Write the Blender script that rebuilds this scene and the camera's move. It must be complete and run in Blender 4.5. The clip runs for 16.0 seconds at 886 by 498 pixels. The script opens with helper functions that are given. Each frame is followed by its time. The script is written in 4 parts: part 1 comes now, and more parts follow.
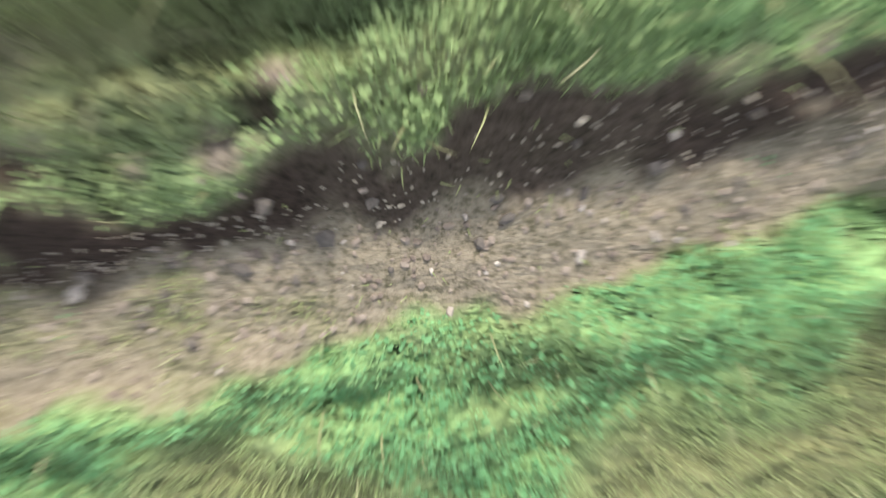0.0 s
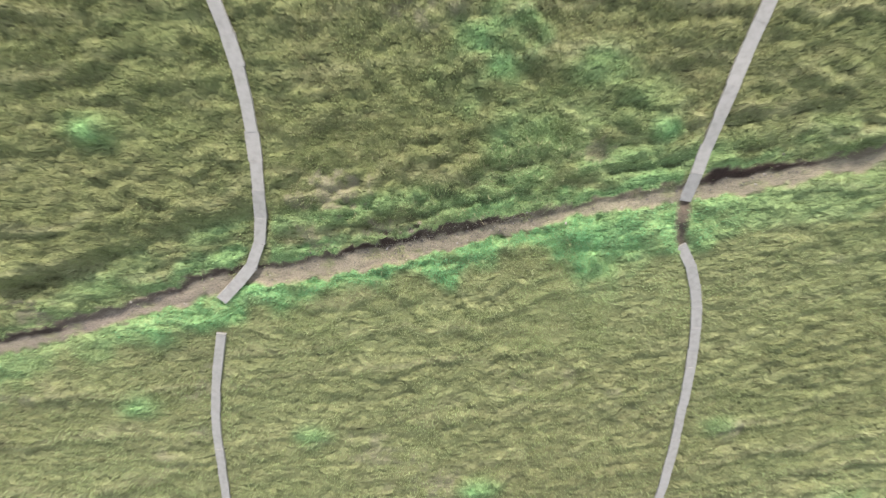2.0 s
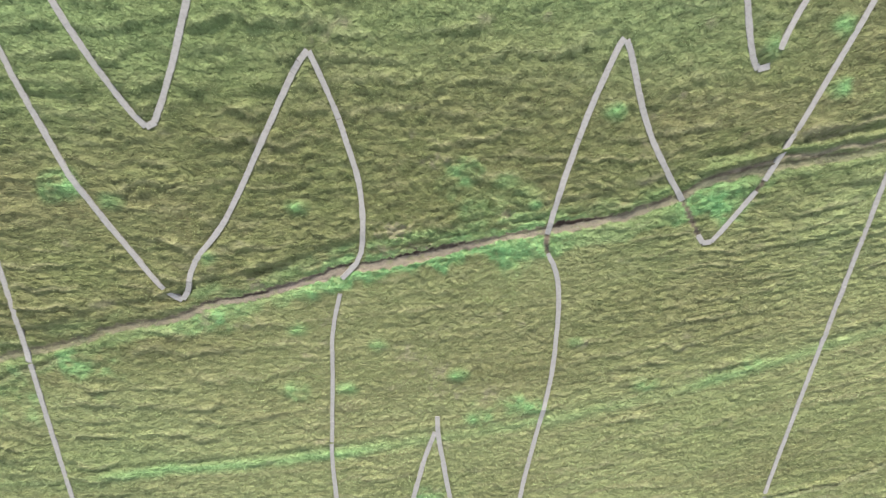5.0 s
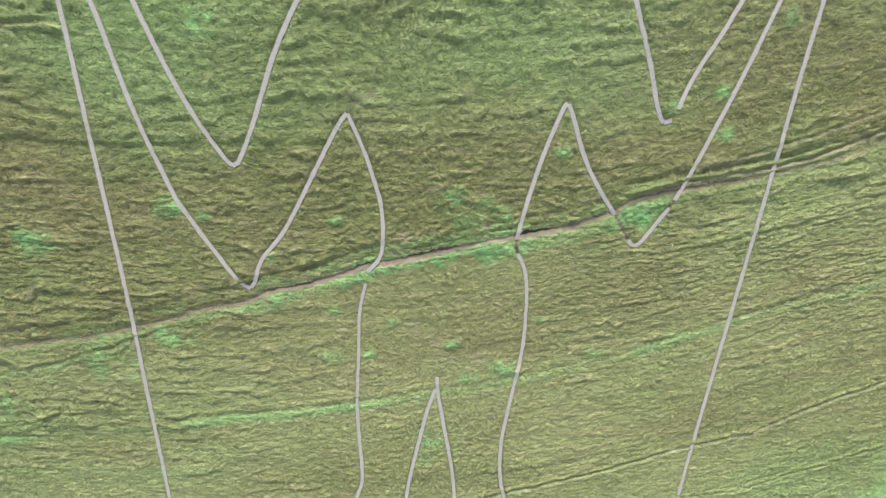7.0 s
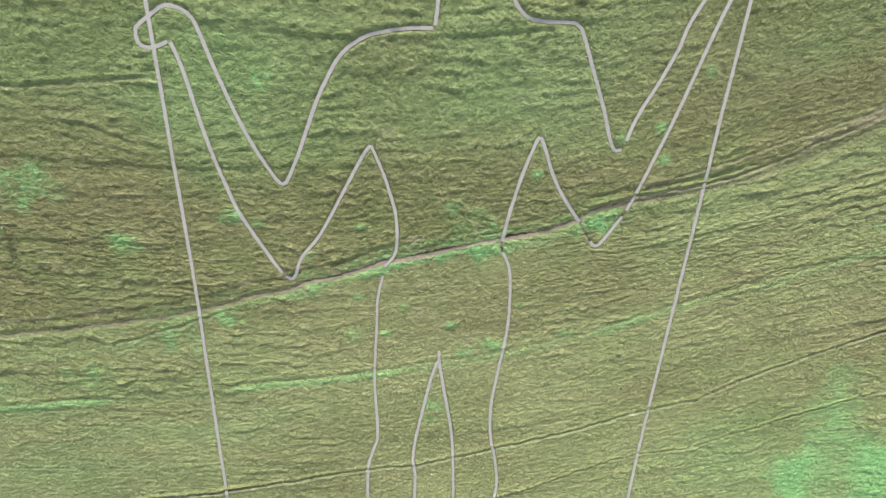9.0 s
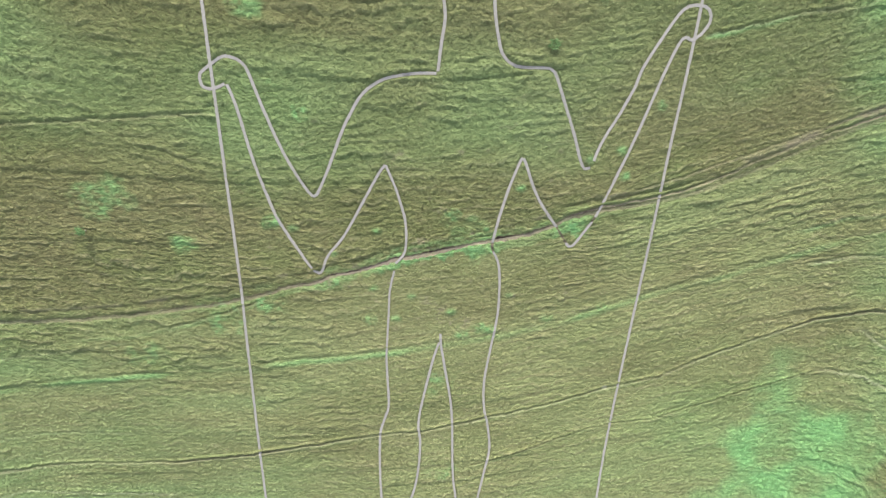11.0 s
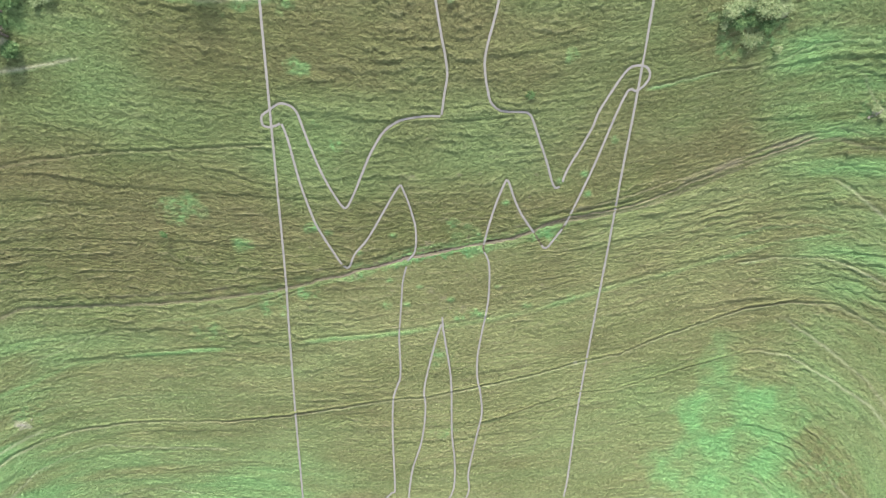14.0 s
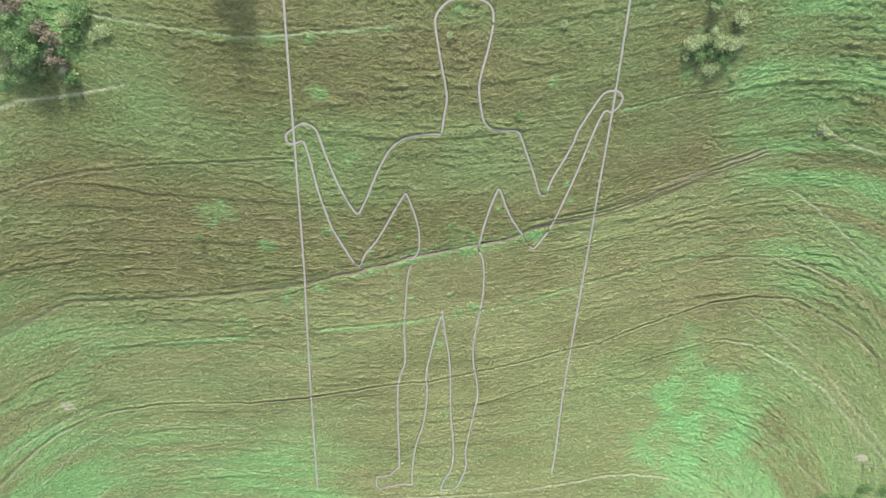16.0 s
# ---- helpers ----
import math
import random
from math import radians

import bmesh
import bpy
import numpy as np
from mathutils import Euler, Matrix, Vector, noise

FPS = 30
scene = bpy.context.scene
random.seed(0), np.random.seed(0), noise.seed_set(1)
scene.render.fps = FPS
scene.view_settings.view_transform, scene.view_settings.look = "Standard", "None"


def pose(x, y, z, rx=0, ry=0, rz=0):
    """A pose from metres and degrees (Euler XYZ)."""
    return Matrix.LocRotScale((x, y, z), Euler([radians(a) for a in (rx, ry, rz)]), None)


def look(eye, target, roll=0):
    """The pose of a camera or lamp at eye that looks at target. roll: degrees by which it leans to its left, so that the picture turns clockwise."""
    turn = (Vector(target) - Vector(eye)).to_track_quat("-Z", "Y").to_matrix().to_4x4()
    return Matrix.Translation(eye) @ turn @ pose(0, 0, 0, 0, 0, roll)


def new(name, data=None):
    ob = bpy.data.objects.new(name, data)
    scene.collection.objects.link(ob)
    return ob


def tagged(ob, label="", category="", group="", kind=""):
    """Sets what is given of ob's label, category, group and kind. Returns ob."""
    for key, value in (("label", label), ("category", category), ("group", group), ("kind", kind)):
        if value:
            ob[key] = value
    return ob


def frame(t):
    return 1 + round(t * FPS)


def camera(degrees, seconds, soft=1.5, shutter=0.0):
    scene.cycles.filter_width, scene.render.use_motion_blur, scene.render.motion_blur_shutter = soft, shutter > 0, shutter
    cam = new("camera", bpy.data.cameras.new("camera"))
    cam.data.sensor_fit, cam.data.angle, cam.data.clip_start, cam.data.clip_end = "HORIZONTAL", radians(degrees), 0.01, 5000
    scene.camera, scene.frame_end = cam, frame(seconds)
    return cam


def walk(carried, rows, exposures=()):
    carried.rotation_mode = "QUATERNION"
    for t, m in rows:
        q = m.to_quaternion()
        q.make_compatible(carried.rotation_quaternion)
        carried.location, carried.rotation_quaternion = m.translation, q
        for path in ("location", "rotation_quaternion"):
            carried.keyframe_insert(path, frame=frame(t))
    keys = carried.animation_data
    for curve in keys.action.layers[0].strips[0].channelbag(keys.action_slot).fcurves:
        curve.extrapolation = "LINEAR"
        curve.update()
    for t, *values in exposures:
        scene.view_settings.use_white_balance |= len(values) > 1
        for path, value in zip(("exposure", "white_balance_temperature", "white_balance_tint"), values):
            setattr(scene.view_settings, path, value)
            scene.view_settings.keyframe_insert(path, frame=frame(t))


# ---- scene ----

# ---------------------------------------------------------------- camera
# A drone that climbs straight up from a chalk down, looking down at the turf.
cam = camera(71.0, 16.0, soft=1.3, shutter=0.48)
PATH = [
    (0.0, -0.176, 0.163, 1.678, -0.014, 0.476, -0.147),
    (0.5, -0.108, 0.184, 3.952, -0.029, 0.409, -0.337),
    (1.0, -0.066, 0.196, 6.595, -0.008, 0.358, -0.351),
    (1.5, -0.04, 0.132, 8.984, 0.052, 0.399, -0.326),
    (2.0, -0.0, 0.003, 11.56, 0.168, 0.486, -0.349),
    (2.5, 0.017, -0.084, 13.928, 0.307, 0.452, -0.382),
    (3.0, 0.002, -0.081, 16.439, 0.393, 0.252, -0.341),
    (3.5, -0.053, 0.002, 18.806, 0.399, 0.035, -0.358),
    (4.0, -0.126, 0.142, 21.283, 0.335, -0.15, -0.337),
    (6.5, -0.206, 0.128, 33.288, 0.489, -0.542, -0.532),
    (7.0, -0.195, 0.137, 35.805, 0.43, -0.506, -0.539),
    (7.5, -0.2, 0.179, 38.159, 0.348, -0.48, -0.548),
    (8.0, -0.269, 0.227, 40.657, 0.23, -0.509, -0.525),
    (8.5, -0.346, 0.26, 42.991, 0.169, -0.562, -0.488),
    (9.0, -0.391, 0.31, 45.511, 0.101, -0.561, -0.48),
    (11.5, -0.372, 0.792, 57.757, -0.417, -0.269, -0.318),
    (12.0, -0.313, 0.868, 60.331, -0.446, -0.168, -0.241),
    (12.5, -0.302, 0.895, 62.75, -0.432, -0.141, -0.194),
    (13.0, -0.341, 0.878, 65.311, -0.408, -0.159, -0.149),
    (13.5, -0.358, 0.861, 67.758, -0.364, -0.133, -0.111),
    (14.0, -0.339, 0.855, 70.317, -0.343, -0.088, -0.065),
    (14.5, -0.347, 0.849, 72.706, -0.315, -0.09, -0.044),
    (15.0, -0.339, 0.84, 75.299, -0.299, -0.08, -0.029),
    (15.5, -0.341, 0.891, 77.694, -0.318, -0.066, -0.01),
    (16.0, -0.364, 0.961, 80.0, -0.33, -0.098, 0.0),
]
walk(cam, [(t, pose(x, y, z, rx, ry, rz)) for t, x, y, z, rx, ry, rz in PATH], [(0, 1.57, 6370, 10), (16, 1.57, 6370, 10)])

# ---------------------------------------------------------------- light
SUN_ELEVATION, SUN_TOWARDS = radians(49), Vector((0.05, 1.0, 0.0)).normalized()
world = bpy.data.worlds.new("sky")
scene.world = world
world.use_nodes = True
wn = world.node_tree
sky = wn.nodes.new("ShaderNodeTexSky")
sky.sky_type, sky.sun_disc = "NISHITA", False
sky.sun_elevation = SUN_ELEVATION
sky.sun_rotation = math.atan2(SUN_TOWARDS.x, SUN_TOWARDS.y)
sky.dust_density = 2.5
haze = wn.nodes.new("ShaderNodeHueSaturation")
haze.inputs["Saturation"].default_value = 0.45
wn.links.new(sky.outputs[0], haze.inputs["Color"])
wn.links.new(haze.outputs[0], wn.nodes["Background"].inputs[0])
wn.nodes["Background"].inputs[1].default_value = 0.15
sun_data = bpy.data.lights.new("sun", "SUN")
sun_data.energy, sun_data.angle, sun_data.color = 2.4, radians(5), (1.0, 0.94, 0.84)
sun = new("sun", sun_data)
sun_way = SUN_TOWARDS * math.cos(SUN_ELEVATION) + Vector((0, 0, math.sin(SUN_ELEVATION)))
sun.matrix_world = look(sun_way * 200, (0, 0, 0))


# ---------------------------------------------------------------- materials
def shader(name, rough=0.9, spec=0.2):
    m = bpy.data.materials.new(name)
    m.use_nodes = True
    b = m.node_tree.nodes["Principled BSDF"]
    b.inputs["Roughness"].default_value = rough
    b.inputs["Specular IOR Level"].default_value = spec
    return m, m.node_tree, b


def node(nt, kind, **kw):
    n = nt.nodes.new(kind)
    for k, v in kw.items():
        n.inputs[k].default_value = v
    return n


def noise_at(nt, scale, detail=4.0, rough=0.6, stretch=(1, 1, 1)):
    pos = nt.nodes.new("ShaderNodeNewGeometry")
    mp = node(nt, "ShaderNodeMapping", Scale=stretch)
    nt.links.new(pos.outputs["Position"], mp.inputs["Vector"])
    n = node(nt, "ShaderNodeTexNoise", Scale=scale, Detail=detail, Roughness=rough)
    nt.links.new(mp.outputs[0], n.inputs["Vector"])
    return n.outputs["Fac"]


def noise_along(nt, scale, detail, rough, stretch):
    """Noise over x and over the 'run' of the ground, which follows the terraces."""
    pos = nt.nodes.new("ShaderNodeNewGeometry")
    sep = nt.nodes.new("ShaderNodeSeparateXYZ")
    nt.links.new(pos.outputs["Position"], sep.inputs[0])
    both = nt.nodes.new("ShaderNodeCombineXYZ")
    nt.links.new(sep.outputs[0], both.inputs[0])
    nt.links.new(attr(nt, "run"), both.inputs[1])
    mp = node(nt, "ShaderNodeMapping", Scale=(*stretch, 1))
    nt.links.new(both.outputs[0], mp.inputs["Vector"])
    n = node(nt, "ShaderNodeTexNoise", Scale=scale, Detail=detail, Roughness=rough)
    nt.links.new(mp.outputs[0], n.inputs["Vector"])
    return n.outputs["Fac"]


def ramp(nt, fac, stops):
    r = nt.nodes.new("ShaderNodeValToRGB")
    e = r.color_ramp.elements
    while len(e) < len(stops):
        e.new(0.5)
    for i, (p, c) in enumerate(stops):
        e[i].position, e[i].color = p, (*c, 1)
    nt.links.new(fac, r.inputs[0])
    return r.outputs[0]


def mix(nt, fac, a, b, mode="MIX"):
    n = nt.nodes.new("ShaderNodeMix")
    n.data_type, n.blend_type = "RGBA", mode
    for sock, v in ((n.inputs[0], fac), (n.inputs[6], a), (n.inputs[7], b)):
        if isinstance(v, (int, float)):
            sock.default_value = v
        elif isinstance(v, tuple):
            sock.default_value = (*v, 1)
        else:
            nt.links.new(v, sock)
    return n.outputs[2]


def attr(nt, name):
    n = nt.nodes.new("ShaderNodeAttribute")
    n.attribute_name = name
    return n.outputs["Fac"]


def calc(nt, op, a, b=0.5):
    n = nt.nodes.new("ShaderNodeMath")
    n.operation = op
    n.use_clamp = True
    for sock, v in ((n.inputs[0], a), (n.inputs[1], b)):
        if isinstance(v, (int, float)):
            sock.default_value = v
        else:
            nt.links.new(v, sock)
    return n.outputs[0]


def raw(nt, op, a, b=0.0):
    """Arithmetic with no clamping."""
    n = nt.nodes.new("ShaderNodeMath")
    n.operation = op
    for sock, v in ((n.inputs[0], a), (n.inputs[1], b)):
        if isinstance(v, (int, float)):
            sock.default_value = v
        else:
            nt.links.new(v, sock)
    return n.outputs[0]


def bump(nt, b, fac, strength, dist):
    n = node(nt, "ShaderNodeBump", Strength=strength, Distance=dist)
    nt.links.new(fac, n.inputs["Height"])
    nt.links.new(n.outputs[0], b.inputs["Normal"])


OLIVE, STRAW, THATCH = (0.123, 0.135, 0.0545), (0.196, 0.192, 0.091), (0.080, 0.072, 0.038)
LUSH, MINT = (0.162, 0.322, 0.122), (0.25, 0.465, 0.19)
# the near-black soil tone holds the bank's shade as well as its moisture
SOIL, DAMP_SHADE, CHALKY = (0.184, 0.147, 0.118), (0.028, 0.0155, 0.0135), (0.40, 0.40, 0.28)


def ground_material():
    m, nt, b = shader("downland_turf", 0.95, 0.1)
    fine, mid, broad = noise_at(nt, 26, 5, 0.7), noise_at(nt, 3.2, 4, 0.6, (0.5, 1, 1)), noise_at(nt, 0.16, 3)
    turf = ramp(nt, fine, [(0.2, THATCH), (0.48, OLIVE), (0.78, STRAW)])
    turf = mix(nt, calc(nt, "MULTIPLY", mid, 0.9), turf, ramp(nt, mid, [(0.35, (0.085, 0.096, 0.039)), (0.65, (0.185, 0.172, 0.085))]))
    turf = mix(nt, ramp(nt, broad, [(0.4, (0, 0, 0)), (0.62, (0.45, 0.45, 0.45))]), turf, (0.115, 0.148, 0.055))
    turf = mix(nt, ramp(nt, noise_at(nt, 0.055, 4, 0.65, (0.6, 1.3, 1)), [(0.42, (0, 0, 0)), (0.62, (0.45, 0.45, 0.45))]), turf, (0.170, 0.146, 0.077))
    turf = mix(nt, ramp(nt, noise_along(nt, 1.0, 4, 0.65, (0.05, 0.3)), [(0.45, (0, 0, 0)), (0.65, (0.27, 0.27, 0.27))]), turf, (0.163, 0.133, 0.075))
    turf = mix(nt, calc(nt, "MULTIPLY", attr(nt, "short"), 0.5), turf, ramp(nt, fine, [(0.3, (0.180, 0.205, 0.086)), (0.5, (0.243, 0.274, 0.122)), (0.7, (0.30, 0.325, 0.165))]))
    buff = ramp(nt, noise_along(nt, 1.0, 5, 0.7, (0.09, 0.8)), [(0.5, (0, 0, 0)), (0.64, (0.42, 0.42, 0.42))])
    turf = mix(nt, calc(nt, "MULTIPLY", buff, attr(nt, "short")), turf, (0.165, 0.142, 0.077))
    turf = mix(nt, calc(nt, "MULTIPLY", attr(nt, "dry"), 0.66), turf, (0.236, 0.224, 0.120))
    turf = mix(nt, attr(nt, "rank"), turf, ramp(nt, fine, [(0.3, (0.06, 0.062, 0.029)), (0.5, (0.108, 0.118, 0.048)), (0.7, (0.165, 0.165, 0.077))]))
    green = ramp(nt, fine, [(0.32, (0.08, 0.17, 0.06)), (0.5, LUSH), (0.68, MINT)])
    tufts = ramp(nt, noise_at(nt, 2.1, 5, 0.7, (0.8, 1.2, 1)), [(0.60, (0, 0, 0)), (0.70, (0.32, 0.32, 0.32))])
    turf = mix(nt, calc(nt, "MULTIPLY", tufts, calc(nt, "SUBTRACT", 1.0, calc(nt, "MULTIPLY", attr(nt, "short"), 0.8))), turf, (0.06, 0.068, 0.032))
    grain = ramp(nt, noise_at(nt, 2.6, 5, 0.75, (0.8, 1.35, 1)), [(0.32, (0.68, 0.675, 0.665)), (0.5, (0.96, 0.97, 0.96)), (0.68, (1.18, 1.175, 1.13))])
    col = mix(nt, 1.0, mix(nt, attr(nt, "lush"), turf, green), grain, "MULTIPLY")
    clod = noise_at(nt, 45, 6, 0.75)
    soil = ramp(nt, clod, [(0.38, (0.06, 0.048, 0.038)), (0.49, SOIL), (0.7, (0.27, 0.225, 0.18))])
    col = mix(nt, attr(nt, "bare"), col, soil)
    # dark scarp soil, with shade put into the colour
    col = mix(nt, attr(nt, "damp_shade"), col, ramp(nt, clod, [(0.35, (0.011, 0.0065, 0.006)), (0.6, DAMP_SHADE), (0.78, (0.06, 0.04, 0.034))]))
    col = mix(nt, attr(nt, "chalk"), col, ramp(nt, clod, [(0.3, (0.28, 0.28, 0.185)), (0.65, CHALKY)]))
    nt.links.new(col, b.inputs["Base Color"])
    # tufts, little ledges that run with the terraces, and the nap of the grass
    keep_off = calc(nt, "MULTIPLY", calc(nt, "SUBTRACT", 1.0, attr(nt, "bare")), attr(nt, "tussocky"))
    tuft = raw(nt, "ABSOLUTE", raw(nt, "SUBTRACT", noise_at(nt, 2.8, 3, 0.55, (1, 1.25, 1)), 0.5))
    layers = ((tuft, 0.35), (noise_at(nt, 4.2, 3, 0.6, (0.9, 1.2, 1)), 0.16), (ramp(nt, noise_along(nt, 1.0, 5, 0.65, (1.5, 3.2)), [(0.43, (0, 0, 0)), (0.55, (1, 1, 1))]), 0.11), (noise_at(nt, 6, 2, 0.5), 0.1))
    under = None
    for height, deep in layers:
        n = node(nt, "ShaderNodeBump", Distance=deep)
        nt.links.new(height, n.inputs["Height"])
        nt.links.new(keep_off, n.inputs["Strength"])
        if under:
            nt.links.new(under, n.inputs["Normal"])
        under = n.outputs[0]
    small = node(nt, "ShaderNodeBump", Strength=0.42, Distance=0.06)
    nt.links.new(fine, small.inputs["Height"])
    nt.links.new(under, small.inputs["Normal"])
    nt.links.new(small.outputs[0], b.inputs["Normal"])
    return m


STRAWS = [(0.0, (0.208, 0.194, 0.097)), (0.5, (0.272, 0.252, 0.137)), (1.0, (0.335, 0.312, 0.184))]
PALES = [(0.0, (0.285, 0.342, 0.15)), (0.5, (0.348, 0.416, 0.196)), (1.0, (0.43, 0.492, 0.255))]


def blade_material(name, dry, green, translucent=0.5, spread=0.22):
    """Grass: each blade has its own tint; 'lush' turns it from dry turf to fresh growth."""
    m, nt, b = shader(name, 0.7, 0.25)
    isl = nt.nodes.new("ShaderNodeNewGeometry").outputs["Random Per Island"]
    isl = calc(nt, "ADD", calc(nt, "MULTIPLY", isl, spread), 0.5 - spread / 2)
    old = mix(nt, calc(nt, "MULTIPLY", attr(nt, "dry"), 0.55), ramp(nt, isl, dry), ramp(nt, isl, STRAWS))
    old = mix(nt, calc(nt, "MULTIPLY", attr(nt, "short"), 0.7), old, ramp(nt, isl, PALES))
    col = mix(nt, attr(nt, "lush"), old, ramp(nt, isl, green))
    nt.links.new(col, b.inputs["Base Color"])
    t = nt.nodes.new("ShaderNodeBsdfTranslucent")
    nt.links.new(col, t.inputs["Color"])
    mx = node(nt, "ShaderNodeMixShader", Fac=translucent)
    nt.links.new(b.outputs[0], mx.inputs[1])
    nt.links.new(t.outputs[0], mx.inputs[2])
    nt.links.new(mx.outputs[0], nt.nodes["Material Output"].inputs["Surface"])
    return m


def stone_material(name, stops, scale=30.0):
    m, nt, b = shader(name, 0.85, 0.3)
    n = noise_at(nt, scale, 5, 0.65)
    info = nt.nodes.new("ShaderNodeObjectInfo")
    col = ramp(nt, n, stops)
    col = mix(nt, calc(nt, "MULTIPLY", info.outputs["Random"], 0.12), col, (0.30, 0.29, 0.27))
    nt.links.new(col, b.inputs["Base Color"])
    bump(nt, b, n, 0.4, 0.01)
    return m


def pebble_material():
    m, nt, b = shader("flint_gravel", 0.8, 0.3)
    isl = nt.nodes.new("ShaderNodeNewGeometry").outputs["Random Per Island"]
    col = ramp(nt, isl, [(0.0, (0.115, 0.09, 0.072)), (0.5, (0.168, 0.135, 0.107)), (0.93, (0.215, 0.178, 0.145)), (1.0, (0.34, 0.305, 0.265))])
    nt.links.new(col, b.inputs["Base Color"])
    bump(nt, b, noise_at(nt, 120, 3), 0.3, 0.004)
    return m


def bark_material():
    m, nt, b = shader("grey_bark", 0.9, 0.1)
    nt.links.new(ramp(nt, noise_at(nt, 14, 5, 0.7, (1, 1, 0.3)), [(0.3, (0.06, 0.05, 0.04)), (0.7, (0.22, 0.19, 0.15))]), b.inputs["Base Color"])
    return m


M_GROUND = ground_material()
DRY = [(0.0, (0.158, 0.176, 0.071)), (0.35, (0.203, 0.230, 0.094)), (0.7, (0.249, 0.271, 0.123)), (1.0, (0.306, 0.311, 0.161))]
FRESH = [(0.0, (0.122, 0.262, 0.115)), (0.5, (0.172, 0.365, 0.162)), (1.0, (0.235, 0.45, 0.215))]
M_GRASS = blade_material("turf_grass", DRY, FRESH)
M_ROUGH = blade_material("rough_grass", DRY, FRESH, 0.45, 0.4)
M_BENT = blade_material("bent_grass", DRY, FRESH, 0.4, 0.55)
M_STALK = blade_material("dry_stalk", STRAWS, STRAWS, 0.3, 0.9)
M_LEAF = blade_material("broad_leaf", FRESH, FRESH, 0.5, 0.7)
HERB = [(0.0, (0.16, 0.23, 0.092)), (0.5, (0.22, 0.30, 0.122)), (1.0, (0.285, 0.365, 0.162))]
M_HERB = blade_material("herb_leaf", HERB, HERB, 0.35, 0.9)
M_BLOCK = stone_material("white_painted_concrete", [(0.3, (0.188, 0.174, 0.157)), (0.5, (0.232, 0.217, 0.199)), (0.75, (0.264, 0.248, 0.229))], 9.0)
M_PEBBLE = pebble_material()
M_FLINT = stone_material("pale_flint", [(0.3, (0.16, 0.135, 0.112)), (0.5, (0.24, 0.21, 0.18)), (0.7, (0.32, 0.285, 0.25))], 40.0)
M_SPECK = stone_material("buff_flint", [(0.3, (0.17, 0.14, 0.105)), (0.5, (0.25, 0.215, 0.165)), (0.7, (0.33, 0.29, 0.23))], 60.0)
M_CHALK = stone_material("dull_chalk", [(0.3, (0.17, 0.16, 0.12)), (0.7, (0.26, 0.25, 0.20))], 20.0)
M_CLOD = stone_material("damp_soil", [(0.3, (0.03, 0.022, 0.018)), (0.5, (0.06, 0.047, 0.037)), (0.75, (0.11, 0.09, 0.07))], 60.0)
M_BARK = bark_material()
M_WOOD = stone_material("weathered_wood", [(0.3, (0.13, 0.11, 0.085)), (0.6, (0.23, 0.205, 0.165)), (0.8, (0.29, 0.265, 0.225))], 25.0)


# ---------------------------------------------------------------- terrain
def hashed(ix, iy, seed):
    h = (ix.astype(np.int64) * 374761393 + iy.astype(np.int64) * 668265263 + seed * 974634721) & 0x7FFFFFFF
    h = ((h ^ (h >> 13)) * 1274126177) & 0x7FFFFFFF
    return ((h ^ (h >> 16)) & 0xFFFF) / 65535.0


def value_noise(x, y, seed):
    ix, iy = np.floor(x), np.floor(y)
    fx, fy = x - ix, y - iy
    fx, fy = fx * fx * fx * (fx * (fx * 6 - 15) + 10), fy * fy * fy * (fy * (fy * 6 - 15) + 10)
    a, b = hashed(ix, iy, seed), hashed(ix + 1, iy, seed)
    c, d = hashed(ix, iy + 1, seed), hashed(ix + 1, iy + 1, seed)
    return (a + (b - a) * fx) * (1 - fy) + (c + (d - c) * fx) * fy


def fbm(x, y, seed, octaves=3):
    """Smooth noise from -1 to 1."""
    total, amp, norm = 0.0, 1.0, 0.0
    for i in range(octaves):
        total = total + amp * (value_noise(x * 2**i + 17.3 * i, y * 2**i - 9.1 * i, seed + i) * 2 - 1)
        norm, amp = norm + amp, amp * 0.5
    return total / norm * 1.4


def step(a, b, v):
    t = np.clip((v - a) / (b - a), 0, 1)
    return t * t * (3 - 2 * t)


def bell(v, centre, width):
    return np.exp(-(((v - centre) / width) ** 2))


def level(v, limit, soft):
    """v, flattening out towards +-(limit + soft)."""
    over = np.maximum(np.abs(v) - limit, 0)
    return np.sign(v) * (np.minimum(np.abs(v), limit) + soft * np.tanh(over / soft))


def hill(x, y):
    """The smooth slope of the down, about 28 degrees steep."""
    u, v = level(x, 62, 30) / 30, level(y, 40, 45) / 30
    q = np.clip(v, -1.4, 1.1)
    return (-2.559 * u + 16.135 * v - 2.135 * u * u - 0.216 * u * q + 0.211 * q * q + 0.402 * u**3 - 0.79 * u * u * q
            + 0.897 * u * q * q - 0.721 * q**3 + 0.535 * np.clip(u, -2.2, 2.2) ** 4)


